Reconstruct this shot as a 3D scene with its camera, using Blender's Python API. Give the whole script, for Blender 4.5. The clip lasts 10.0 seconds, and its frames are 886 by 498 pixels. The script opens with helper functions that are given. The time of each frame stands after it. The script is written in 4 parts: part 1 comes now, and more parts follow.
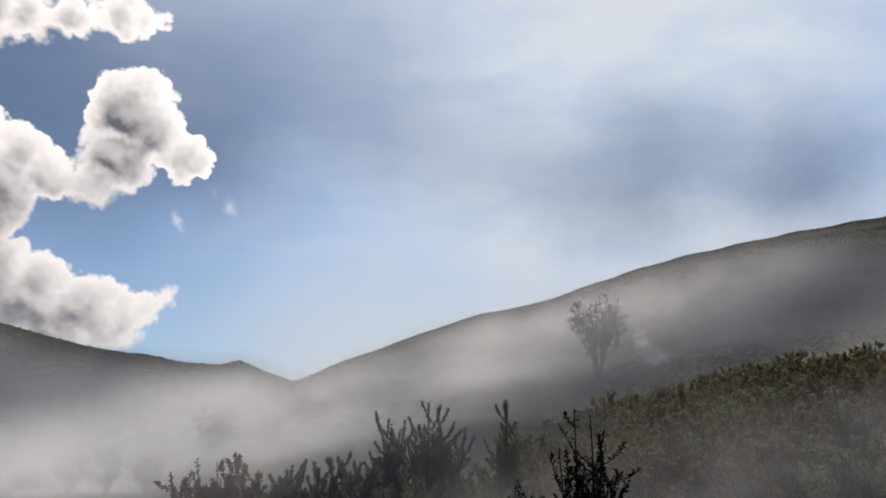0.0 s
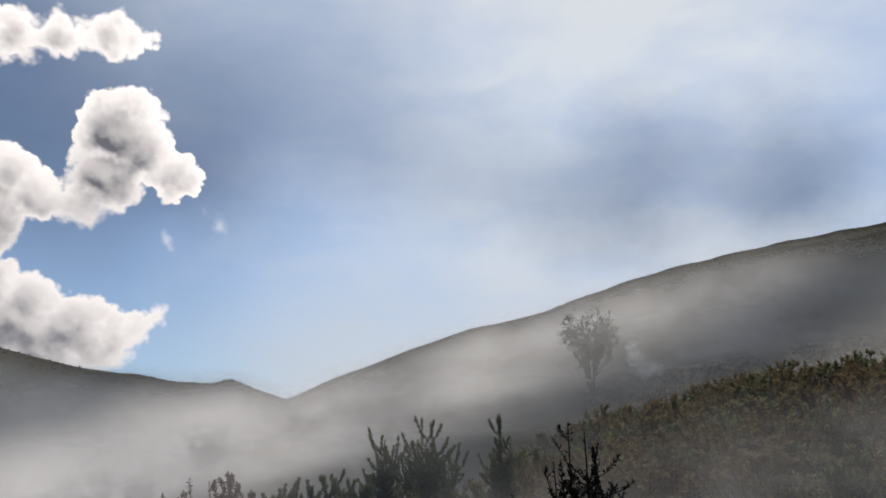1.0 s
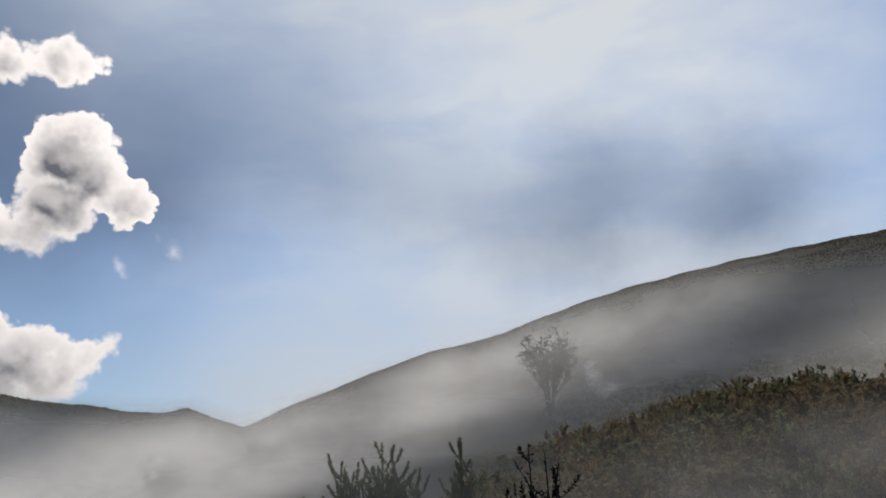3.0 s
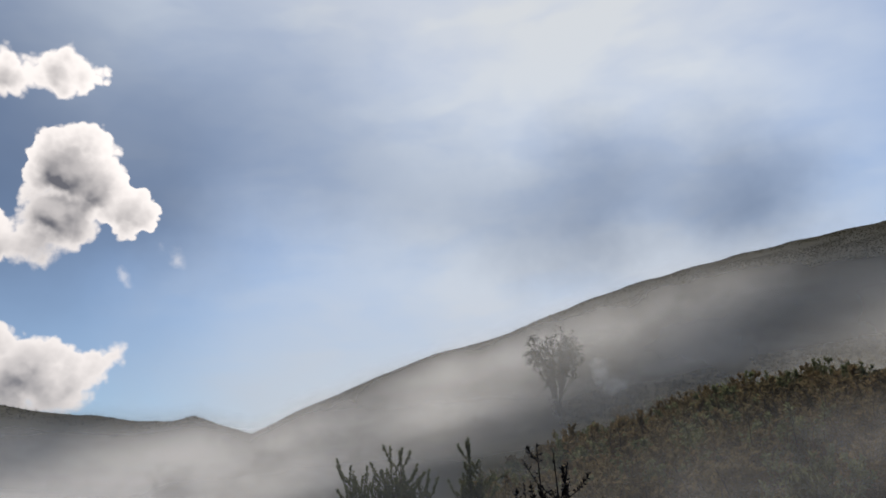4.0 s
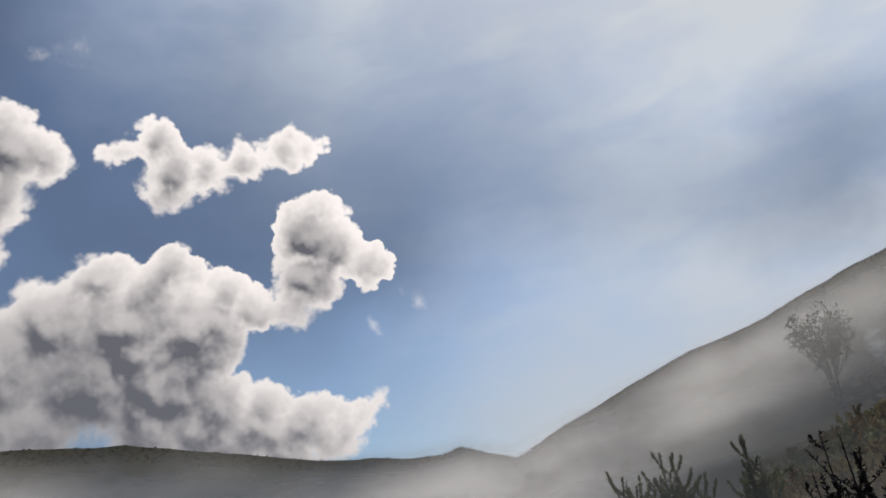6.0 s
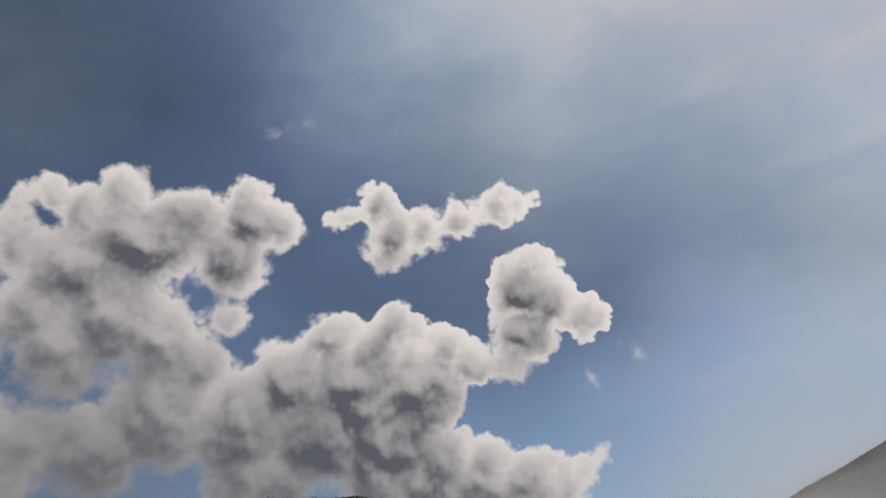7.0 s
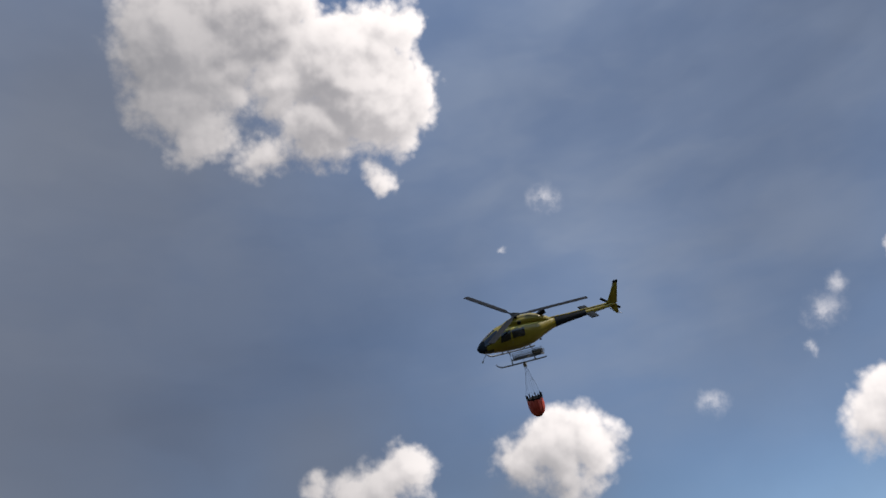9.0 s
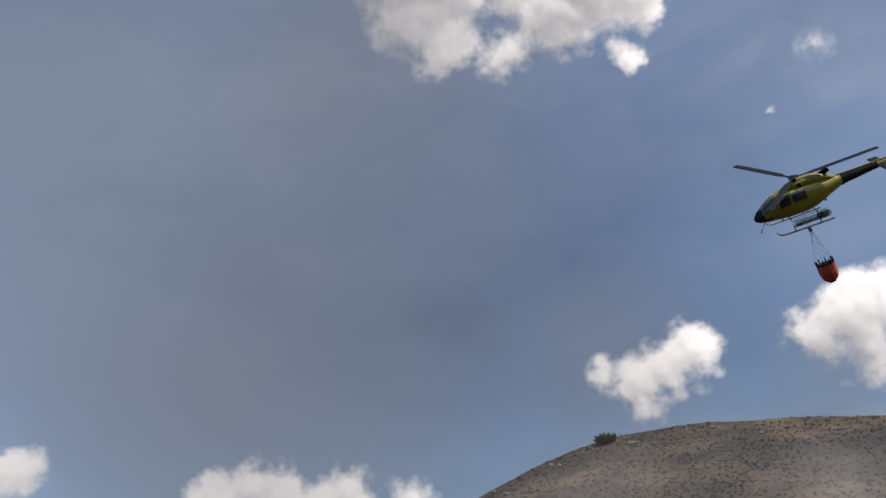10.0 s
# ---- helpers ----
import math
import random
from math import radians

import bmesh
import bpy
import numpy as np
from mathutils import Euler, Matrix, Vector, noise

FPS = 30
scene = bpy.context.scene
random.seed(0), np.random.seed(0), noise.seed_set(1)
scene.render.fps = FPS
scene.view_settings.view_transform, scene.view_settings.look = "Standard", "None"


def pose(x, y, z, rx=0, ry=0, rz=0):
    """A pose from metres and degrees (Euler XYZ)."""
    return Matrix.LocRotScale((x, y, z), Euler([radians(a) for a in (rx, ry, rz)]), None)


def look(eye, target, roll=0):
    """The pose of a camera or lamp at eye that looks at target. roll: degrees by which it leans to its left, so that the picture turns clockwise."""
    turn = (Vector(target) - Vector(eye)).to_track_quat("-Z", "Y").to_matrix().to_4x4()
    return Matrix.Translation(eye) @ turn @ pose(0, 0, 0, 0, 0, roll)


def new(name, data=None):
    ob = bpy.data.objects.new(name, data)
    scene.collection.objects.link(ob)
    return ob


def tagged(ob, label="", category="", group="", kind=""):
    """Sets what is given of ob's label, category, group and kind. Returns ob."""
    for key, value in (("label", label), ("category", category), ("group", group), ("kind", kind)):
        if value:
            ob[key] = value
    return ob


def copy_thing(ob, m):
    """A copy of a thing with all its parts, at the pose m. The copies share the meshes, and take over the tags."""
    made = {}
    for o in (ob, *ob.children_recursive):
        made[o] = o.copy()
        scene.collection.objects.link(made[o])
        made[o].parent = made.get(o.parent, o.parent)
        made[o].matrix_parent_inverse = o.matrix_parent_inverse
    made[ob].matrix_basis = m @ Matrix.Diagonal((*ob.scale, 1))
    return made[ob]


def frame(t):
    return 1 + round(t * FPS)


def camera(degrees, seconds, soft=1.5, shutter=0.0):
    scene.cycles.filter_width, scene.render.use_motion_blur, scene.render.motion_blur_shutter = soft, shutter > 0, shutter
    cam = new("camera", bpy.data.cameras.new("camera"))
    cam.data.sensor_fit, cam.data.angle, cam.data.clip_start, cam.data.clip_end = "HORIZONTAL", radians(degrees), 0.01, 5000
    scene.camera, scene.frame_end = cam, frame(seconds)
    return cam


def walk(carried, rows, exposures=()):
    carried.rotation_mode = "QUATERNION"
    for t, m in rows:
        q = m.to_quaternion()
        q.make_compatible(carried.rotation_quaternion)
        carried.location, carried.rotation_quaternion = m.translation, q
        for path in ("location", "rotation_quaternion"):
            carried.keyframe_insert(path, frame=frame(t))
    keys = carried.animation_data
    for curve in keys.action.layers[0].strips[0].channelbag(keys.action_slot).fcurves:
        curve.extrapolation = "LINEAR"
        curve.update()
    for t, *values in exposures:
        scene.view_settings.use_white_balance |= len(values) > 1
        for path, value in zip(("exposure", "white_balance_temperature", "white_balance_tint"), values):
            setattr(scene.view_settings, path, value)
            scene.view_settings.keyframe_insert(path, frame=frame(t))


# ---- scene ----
# ---------------------------------------------------------------- camera
EYE = (0.0, 0.0, 1.6)
cam = camera(55.96, 10.0, soft=1.6)
TURNS = [
    (0.0, 104.00, 0.00, 0.00), (0.5, 103.96, 0.36, -0.30), (1.0, 105.01, 0.98, -0.40), (1.5, 106.43, 0.98, -1.37),
    (2.0, 107.01, 1.08, -2.21), (2.5, 106.50, 1.81, -2.67), (4.0, 106.65, 3.87, -2.34), (4.5, 106.79, 4.89, -0.89),
    (5.0, 107.00, 7.90, 2.47), (5.5, 107.60, 10.57, 9.12), (5.7, 108.10, 10.35, 12.15), (6.8, 115.41, 5.92, 26.22),
    (7.0, 115.35, 5.89, 30.40), (7.5, 116.62, 6.55, 42.61), (8.0, 119.52, 7.64, 58.42), (8.5, 121.36, 7.96, 78.68),
    (9.0, 120.87, 6.55, 97.67), (9.5, 118.21, 4.72, 109.78), (10.0, 115.22, 4.72, 116.95)]
EXPOSURES = [(0.0, 0.0), (1.5, 0.0), (2.5, -0.1), (5.0, -0.05), (5.7, -0.1), (6.8, -0.5), (7.0, -0.55), (8.0, -0.5), (8.5, -0.25), (9.0, 0.35), (9.5, 0.42), (10.0, 0.5)]
walk(cam, [(t, pose(*EYE, *turn)) for t, *turn in TURNS], EXPOSURES)

# ---------------------------------------------------------------- sun and sky
SUN_AZ, SUN_EL = -14.0, 52.0      # degrees; azimuth counts to the left of straight ahead (+y)


def way(az, el):
    a, e = radians(az), radians(el)
    return Vector((-math.sin(a) * math.cos(e), math.cos(a) * math.cos(e), math.sin(e)))


SUN_WAY = way(SUN_AZ, SUN_EL)
sun = new("sun", bpy.data.lights.new("sun", "SUN"))
sun.data.energy, sun.data.angle, sun.data.color = 2.6, radians(0.53), (1.0, 0.94, 0.86)
sun.matrix_world = look(SUN_WAY * 100, (0, 0, 0))

# cumulus clouds: puffs as azimuth, elevation and radius in degrees
CLOUD_A = [(21.7, 21.8, 2.7), (22.6, 18.8, 2.5), (20.3, 20.4, 2.1), (18.5, 19.2, 1.2), (23.9, 17.0, 1.6), (17.2, 18.9, 0.4), (20.9, 22.8, 1.6)]
CLOUD_B = [(26.3, 9.7, 2.1), (23.8, 9.7, 1.9), (21.4, 9.0, 1.5), (22.6, 8.6, 1.9), (19.4, 9.3, 0.9), (18.3, 9.6, 0.4), (25.0, 7.9, 1.9), (28.6, 8.6, 2.1), (28.9, 11.1, 2.3), (31.5, 13.1, 2.3), (30.6, 9.9, 2.3),
           (33.8, 11.2, 3.1), (33.4, 14.6, 3.1), (27.3, 8.9, 1.9)]
CLOUD_C = [(33.1, 28.6, 1.5), (31.6, 26.4, 1.9), (28.9, 26.9, 1.6), (26.2, 27.2, 1.5), (23.1, 27.5, 1.2), (21.3, 27.2, 1.0), (24.6, 26.9, 0.8), (22.0, 28.5, 0.6), (20.0, 27.6, 0.6), (22.4, 26.2, 0.5), (34.9, 28.2, 0.7),
           (33.4, 25.3, 0.7)]
CLOUD_D = [(36.6, 19.8, 1.7), (32.6, 19.5, 1.9), (28.6, 18.7, 1.6), (34.4, 16.6, 3.3), (30.5, 15.9, 2.9), (26.7, 17.4, 1.7), (39.1, 16.5, 3.1),
           (37.7, 13.1, 3.5), (33.1, 12.4, 3.5), (29.4, 14.6, 1.7), (28.7, 10.8, 2.3), (42.6, 14.8, 3.5), (41.5, 10.8, 3.5)]
CLOUD_E = [(55.4, 28.9, 1.2), (53.6, 28.2, 1.7), (57.4, 28.6, 0.6), (58.3, 26.6, 0.8), (50.5, 29.8, 1.6), (46.2, 27.8, 2.0), (42.1, 27.9, 2.6), (40.0, 27.9, 1.7), (49.7, 26.2, 3.5), (43.5, 25.3, 2.7),
           (53.3, 24.2, 3.3), (55.8, 21.9, 3.1), (51.2, 21.1, 3.3), (48.2, 19.7, 2.9), (53.8, 18.5, 2.3), (46.0, 18.2, 2.1), (43.3, 21.1, 1.1),
           (57.6, 25.6, 1.6)]
CLOUD_F = [(57.9, 27.4, 0.6), (62.1, 22.4, 1.6), (59.0, 20.6, 2.6), (55.0, 19.7, 2.7), (63.0, 23.8, 0.5), (59.5, 16.1, 1.4), (62.7, 15.4, 2.1),
           (66.2, 14.6, 2.1), (55.9, 13.8, 2.4), (53.1, 14.2, 1.7), (52.2, 12.6, 2.3), (47.8, 15.1, 3.3)]
CLOUD_G = [(60.4, 15.0, 2.1), (64.4, 14.4, 2.4), (68.0, 13.6, 1.7), (55.6, 13.9, 2.4), (57.8, 11.6, 3.1), (52.1, 12.7, 3.1)]
CLOUD_H = [(114.6, 44.9, 4.6), (115.3, 41.1, 3.1), (113.3, 39.0, 2.1), (109.7, 47.3, 4.2), (100.1, 42.7, 4.7), (103.4, 39.4, 3.0), (96.7, 41.0, 3.3),
           (107.7, 37.8, 1.5), (111.1, 43.4, 2.7), (98.6, 35.8, 1.1), (107.0, 42.6, 2.6), (103.0, 45.3, 2.0), (95.9, 46.2, 1.5)]
CLOUD_I = [(129.0, 10.2, 1.6), (130.7, 9.5, 1.8), (126.8, 9.7, 1.6), (122.4, 9.1, 1.5), (118.7, 8.5, 1.3), (124.6, 8.5, 1.8), (142.8, 11.1, 1.4), (143.6, 10.2, 1.2)]
CLOUD_J = [(87.9, 16.0, 2.5), (85.0, 15.9, 2.0), (90.0, 16.2, 1.8), (87.6, 14.4, 2.1), (85.8, 17.4, 1.0), (97.7, 16.1, 1.5), (99.9, 15.2, 1.6), (102.3, 14.4, 1.6),
           (102.1, 12.9, 0.9), (104.6, 15.7, 0.8)]
WISPS = [(85.0, 32.9, 0.6), (68.4, 21.0, 0.7), (66.9, 22.4, 0.4), (76.8, 17.1, 0.5), (70.0, 19.1, 0.2), (88.8, 30.0, 0.2), (69.8, 19.1, 0.2),
         (38.1, 34.1, 0.5), (36.9, 34.5, 0.3), (39.9, 33.6, 0.3), (18.2, 15.0, 0.3), (16.1, 17.0, 0.2), (15.1, 16.5, 0.3)]
PUFFS = CLOUD_A + CLOUD_B + CLOUD_C + CLOUD_D + CLOUD_E + CLOUD_F + CLOUD_G + CLOUD_H + CLOUD_I + CLOUD_J
# high veils of smoke and cirrus: azimuth, elevation, radius in degrees, strength
VEILS = [(-19, 34, 15, 0.9), (-6, 42, 24, 0.9), (-9, 29, 9, 0.6), (-17, 13.5, 9, 1.0), (-6, 13, 9, 1.0), (5, 8, 8, 0.75), (10, 36, 12, 0.6), (0, 30, 10, 0.4),
         (-28, 13, 10, 0.8), (14, 9, 6, 0.2), (141, 34, 22, 0.35), (128, 22, 18, 0.25), (75, 33, 17, 0.68), (92, 32, 15, 0.2), (84, 22, 10, 0.35), (112, 32, 15, 0.3), (8, 12, 7, 0.2), (18, 41, 15, 0.75), (11, 34, 10, 0.4)]
# thicker, darker smoke high up; some patches are only added to darken the sky
MURK = [(-15, 19.5, 4.5, 0.85), (-24, 18.5, 5, 0.8), (-3, 20.5, 5, 0.4), (-9, 18.5, 4, 0.45), (27, 20, 12, 0.4), (64, 29, 11, 0.3), (57, 39, 14, 0.7), (47, 36, 8, 0.4), (24, 24, 8, 0.35), (101, 28, 10, 0.45), (84, 38, 12, 0.4), (112, 30, 12, 0.35), (10, 27, 8, 0.5), (25, 33, 7, 0.5), (4, 22, 5, 0.4),
        (116, 19, 17, 0.75), (76, 18, 11, 0.35), (67, 21, 9, 0.35), (38, 24, 9, 0.5), (95, 8, 14, 0.6), (130, 12, 16, 0.6), (14, 22, 5, 0.4)]

# smoke drifting before the clouds, away from the sun; first two paint low clouds' shade
DRIFT = [(54, 12, 10, 0.5), (40, 11, 8, 0.35), (138, 14, 13, 0.35), (124, 10, 14, 0.45), (143, 32, 24, 0.6), (104, 16, 6, 0.4), (120, 40, 10, 0.45), (100, 8, 9, 0.35), (88, 12, 5, 0.4)]


class Nodes:
    """Short hands for building a node tree."""

    def __init__(self, tree):
        self.tree = tree

    def put(self, kind, ins=(), **props):
        node = self.tree.nodes.new(kind)
        for key, value in props.items():
            setattr(node, key, value)
        for key, value in dict(ins).items():
            if isinstance(value, bpy.types.NodeSocket):
                self.tree.links.new(value, node.inputs[key])
            else:
                node.inputs[key].default_value = value
        return node

    def m(self, op, *args, clamp=False):
        return self.put("ShaderNodeMath", enumerate(args), operation=op, use_clamp=clamp).outputs[0]

    def v(self, op, *args):
        node = self.put("ShaderNodeVectorMath", operation=op)
        for i, a in enumerate(args):
            if op == "SCALE" and i == 1:
                i = "Scale"
            if isinstance(a, bpy.types.NodeSocket):
                self.tree.links.new(a, node.inputs[i])
            else:
                node.inputs[i].default_value = a
        return node.outputs["Value" if op in ("DISTANCE", "DOT_PRODUCT", "LENGTH") else "Vector"]

    def step(self, x, lo, hi, a=0.0, b=1.0):
        return self.put("ShaderNodeMapRange", {0: x, 1: lo, 2: hi, 3: a, 4: b}, interpolation_type="SMOOTHSTEP").outputs[0]

    def noise(self, pos, scale, detail=4.0, rough=0.55, out="Fac", **more):
        return self.put("ShaderNodeTexNoise", {"Vector": pos, "Scale": scale, "Detail": detail, "Roughness": rough, **more}).outputs[out]

    def mix(self, fac, a, b, blend="MIX"):
        return self.put("ShaderNodeMix", {0: fac, 6: a, 7: b}, data_type="RGBA", blend_type=blend).outputs[2]

    def warp(self, pos, scale, amount, detail=3.0, rough=0.55):
        n = self.v("SUBTRACT", self.noise(pos, scale, detail, rough, "Color"), (0.5, 0.5, 0.5))
        return self.v("ADD", pos, self.v("SCALE", n, amount))


def cloud_heaps():
    """Node group: how deep a direction lies inside the clouds, with rounded heads and without."""
    group = bpy.data.node_groups.new("cloud_heaps", "ShaderNodeTree")
    group.interface.new_socket("way", in_out="INPUT", socket_type="NodeSocketVector")
    group.interface.new_socket("heads", in_out="OUTPUT", socket_type="NodeSocketFloat")
    group.interface.new_socket("depth", in_out="OUTPUT", socket_type="NodeSocketFloat")
    group.interface.new_socket("bulge", in_out="OUTPUT", socket_type="NodeSocketFloat")
    k = Nodes(group)
    pos = group.nodes.new("NodeGroupInput").outputs[0]
    w = k.warp(k.warp(pos, 9.0, 0.060, 2.0, 0.5), 30.0, 0.012, 2.0, 0.5)
    depth = None
    for az, el, r in PUFFS:
        s = k.m("SUBTRACT", radians(r), k.v("DISTANCE", w, way(az, el)))
        depth = s if depth is None else k.m("SMOOTH_MAX", depth, s, 0.014)
    depth = k.m("ADD", depth, 0.001)
    high, bulge = depth, depth
    for scale, size, swell in ((13.0, 0.006, 0.020), (30.0, 0.014, 0.020), (66.0, 0.010, 0.011), (150.0, 0.0055, 0.005)):
        cell = k.put("ShaderNodeTexVoronoi", {"Vector": k.warp(pos, scale * 0.6, 0.6 / scale, 1.0), "Scale": scale, "Smoothness": 0.45}, feature="SMOOTH_F1").outputs["Distance"]
        dome = k.m("SUBTRACT", 0.36, k.m("MULTIPLY", cell, cell))
        high = k.m("ADD", high, k.m("MULTIPLY", dome, size))
        bulge = k.m("ADD", bulge, k.m("MULTIPLY", dome, swell))
    out = group.nodes.new("NodeGroupOutput")
    for i, value in enumerate((high, depth, bulge)):
        group.links.new(value, out.inputs[i])
    return group


def build_sky():
    world = bpy.data.worlds.new("sky")
    scene.world = world
    world.use_nodes = True
    tree = world.node_tree
    tree.nodes.clear()
    k = Nodes(tree)
    d = k.put("ShaderNodeTexCoord").outputs["Generated"]
    sky = k.put("ShaderNodeTexSky", sky_type="NISHITA", sun_disc=False, sun_elevation=radians(SUN_EL), sun_rotation=radians(-SUN_AZ),
                altitude=900.0, air_density=1.0, dust_density=1.6, ozone_density=2.0)
    blue = k.v("MULTIPLY", sky.outputs[0], SKY_TINT)

    # thin high veils, whiter towards the sun
    q = k.warp(d, 3.0, 0.22, 5.0, 0.6)
    veil = None
    for az, el, r, s in VEILS:
        g = k.m("MULTIPLY", k.step(k.v("DISTANCE", q, way(az, el)), 0.0, radians(r) * 1.7, 1.0, 0.0), s)
        veil = g if veil is None else k.m("SUBTRACT", k.m("ADD", veil, g), k.m("MULTIPLY", veil, g))
    streak = k.noise(k.warp(k.v("MULTIPLY", d, (1.0, 1.0, 2.2)), 2.0, 0.5, 3.0), 2.2, 4.0, 0.5)
    veil = k.m("MULTIPLY", veil, k.step(streak, 0.28, 0.62, 0.62, 1.08), clamp=True)
    cirrus = k.noise(k.warp(k.v("MULTIPLY", d, (1.0, 1.0, 2.6)), 4.0, 0.25, 4.0), 5.0, 3.0, 0.5)
    veil = k.m("MULTIPLY", veil, k.step(cirrus, 0.3, 0.68, 0.66, 1.14), clamp=True)
    veil = k.m("MAXIMUM", veil, 0.10)
    w = k.warp(d, 4.0, 0.16, 5.0, 0.6)
    murk = None
    for az, el, r, s in MURK:
        g = k.m("MULTIPLY", k.step(k.v("DISTANCE", w, way(az, el)), 0.0, radians(r) * 1.7, 1.0, 0.0), s)
        murk = g if murk is None else k.m("SUBTRACT", k.m("ADD", murk, g), k.m("MULTIPLY", murk, g))
    murk = k.m("MULTIPLY", murk, k.step(streak, 0.3, 0.65, 1.0, 0.82))
    near_sun = k.step(k.v("DOT_PRODUCT", d, SUN_WAY), 0.35, 0.88)
    white = k.mix(near_sun, (*VEIL_FAR, 1), (*VEIL_NEAR, 1))
    white = k.mix(k.step(k.v("DOT_PRODUCT", d, SUN_WAY), 0.84, 0.97), white, (*VEIL_GLARE, 1))
    base = k.mix(murk, k.mix(veil, blue, white), k.mix(k.step(k.v("DOT_PRODUCT", d, SUN_WAY), 0.70, 0.92), (*MURK_FAR, 1), (*MURK_NEAR, 1)))

    # warm smoke haze low over the valley, towards the sun
    rise = k.put("ShaderNodeSeparateXYZ", {0: d}).outputs[2]
    haze = k.m("MULTIPLY", k.step(rise, math.sin(radians(5)), math.sin(radians(17)), 0.6, 0.0), k.step(k.v("DOT_PRODUCT", d, way(-9, 8)), 0.90, 0.985))
    base = k.mix(haze, base, (*HAZE_WARM, 1))

    # cumulus: depth inside the union of puffs, with rounded heads; finer noise frays the edge alone
    def heaps(pos, out=0):
        node = k.put("ShaderNodeGroup")
        node.node_tree = group
        tree.links.new(pos, node.inputs[0])
        return node.outputs[out]

    group = cloud_heaps()
    high = heaps(d)
    to_sun = k.v("NORMALIZE", k.v("SUBTRACT", SUN_WAY, k.v("SCALE", d, k.v("DOT_PRODUCT", d, SUN_WAY))))
    toward = k.v("NORMALIZE", k.v("ADD", to_sun, (0.0, 0.0, 0.5)))
    bulge = heaps(d, 2)
    slope = k.m("SUBTRACT", bulge, heaps(k.v("ADD", d, k.v("SCALE", toward, 0.013)), 2))
    slope = k.step(k.m("DIVIDE", slope, 0.013), -1.5, 1.5, -1.3, 1.3)
    sunward = heaps(k.v("ADD", d, k.v("SCALE", toward, 0.045)), 1)
    shaded = k.step(sunward, -0.025, 0.045)
    grain = k.m("SUBTRACT", k.noise(d, 44.0, 7.0, 0.6), 0.5)
    soft = k.noise(d, 5.0, 2.0)
    backlit = k.step(k.v("DOT_PRODUCT", d, SUN_WAY), 0.22, 0.80)
    away = k.m("SUBTRACT", 1.0, backlit)
    lee = k.step(sunward, 0.0, 0.035)
    ragged = k.m("ADD", k.m("ADD", 0.007, k.m("MULTIPLY", lee, 0.036)), k.m("MULTIPLY", away, 0.016))
    fray = k.m("ADD", high, k.m("MULTIPLY", grain, ragged))
    edge = k.m("ADD", k.m("ADD", 0.0018, k.m("MULTIPLY", k.step(soft, 0.46, 0.70), 0.004)), k.m("ADD", k.m("MULTIPLY", away, 0.012), k.m("MULTIPLY", lee, 0.012)))
    cover = k.step(k.m("DIVIDE", fray, edge), -0.5, 1.0)
    blotch = k.step(k.noise(d, 8.0, 3.0, 0.5), 0.32, 0.68, -1.0, 1.0)
    inner = k.step(k.m("ADD", k.m("MULTIPLY", k.m("ADD", high, bulge), 0.5), k.m("MULTIPLY", grain, 0.010)), 0.001, 0.031)
    low = k.step(k.put("ShaderNodeSeparateXYZ", {0: d}).outputs[2], 0.17, 0.34, 1.0, 0.0)
    core = k.m("SUBTRACT", k.m("SUBTRACT", 0.21, k.m("MULTIPLY", shaded, 0.14)), k.m("MULTIPLY", low, 0.06))
    core = k.m("ADD", core, k.m("ADD", k.m("MULTIPLY", slope, 0.24), k.m("MULTIPLY", blotch, 0.08)))
    rim = k.m("SUBTRACT", 1.0, k.m("ADD", k.m("MULTIPLY", shaded, 0.22), k.m("MULTIPLY", low, 0.10)))
    behind = k.m("ADD", k.m("MULTIPLY", inner, k.m("SUBTRACT", core, rim)), rim)
    front = k.m("ADD", k.m("SUBTRACT", 0.60, k.m("MULTIPLY", shaded, 0.24)), k.m("ADD", k.m("MULTIPLY", slope, 0.10), k.m("MULTIPLY", blotch, 0.06)))
    light = k.m("ADD", front, k.m("MULTIPLY", backlit, k.m("SUBTRACT", behind, front)))
    light = k.put("ShaderNodeClamp", {0: light, 1: 0.0, 2: 1.0}).outputs[0]
    heap = k.mix(light, (*CLOUD_DARK, 1), (*CLOUD_LIT, 1))
    shred = k.warp(k.warp(d, 22.0, 0.034, 4.0, 0.62), 80.0, 0.010, 3.0)
    for az, el, r in WISPS:
        g = k.m("MULTIPLY", k.step(k.v("DISTANCE", shred, way(az, el)), 0.0, radians(r) * 2.4, 0.34, 0.0), k.step(k.noise(d, 34.0, 5.0, 0.6), 0.38, 0.66, 0.1, 1.0))
        base = k.mix(g, base, (*CLOUD_LIT, 1))
    out = k.mix(k.m("MULTIPLY", cover, 0.97), base, heap)
    for az, el, r, s in DRIFT:
        out = k.mix(k.m("MULTIPLY", k.step(k.v("DISTANCE", q, way(az, el)), 0.0, radians(r) * 1.6, 1.0, 0.0), s), out, (*DRIFT_GREY, 1))
    bg = k.put("ShaderNodeBackground", {"Color": out, "Strength": 1.0})
    tree.links.new(bg.outputs[0], k.put("ShaderNodeOutputWorld").inputs[0])


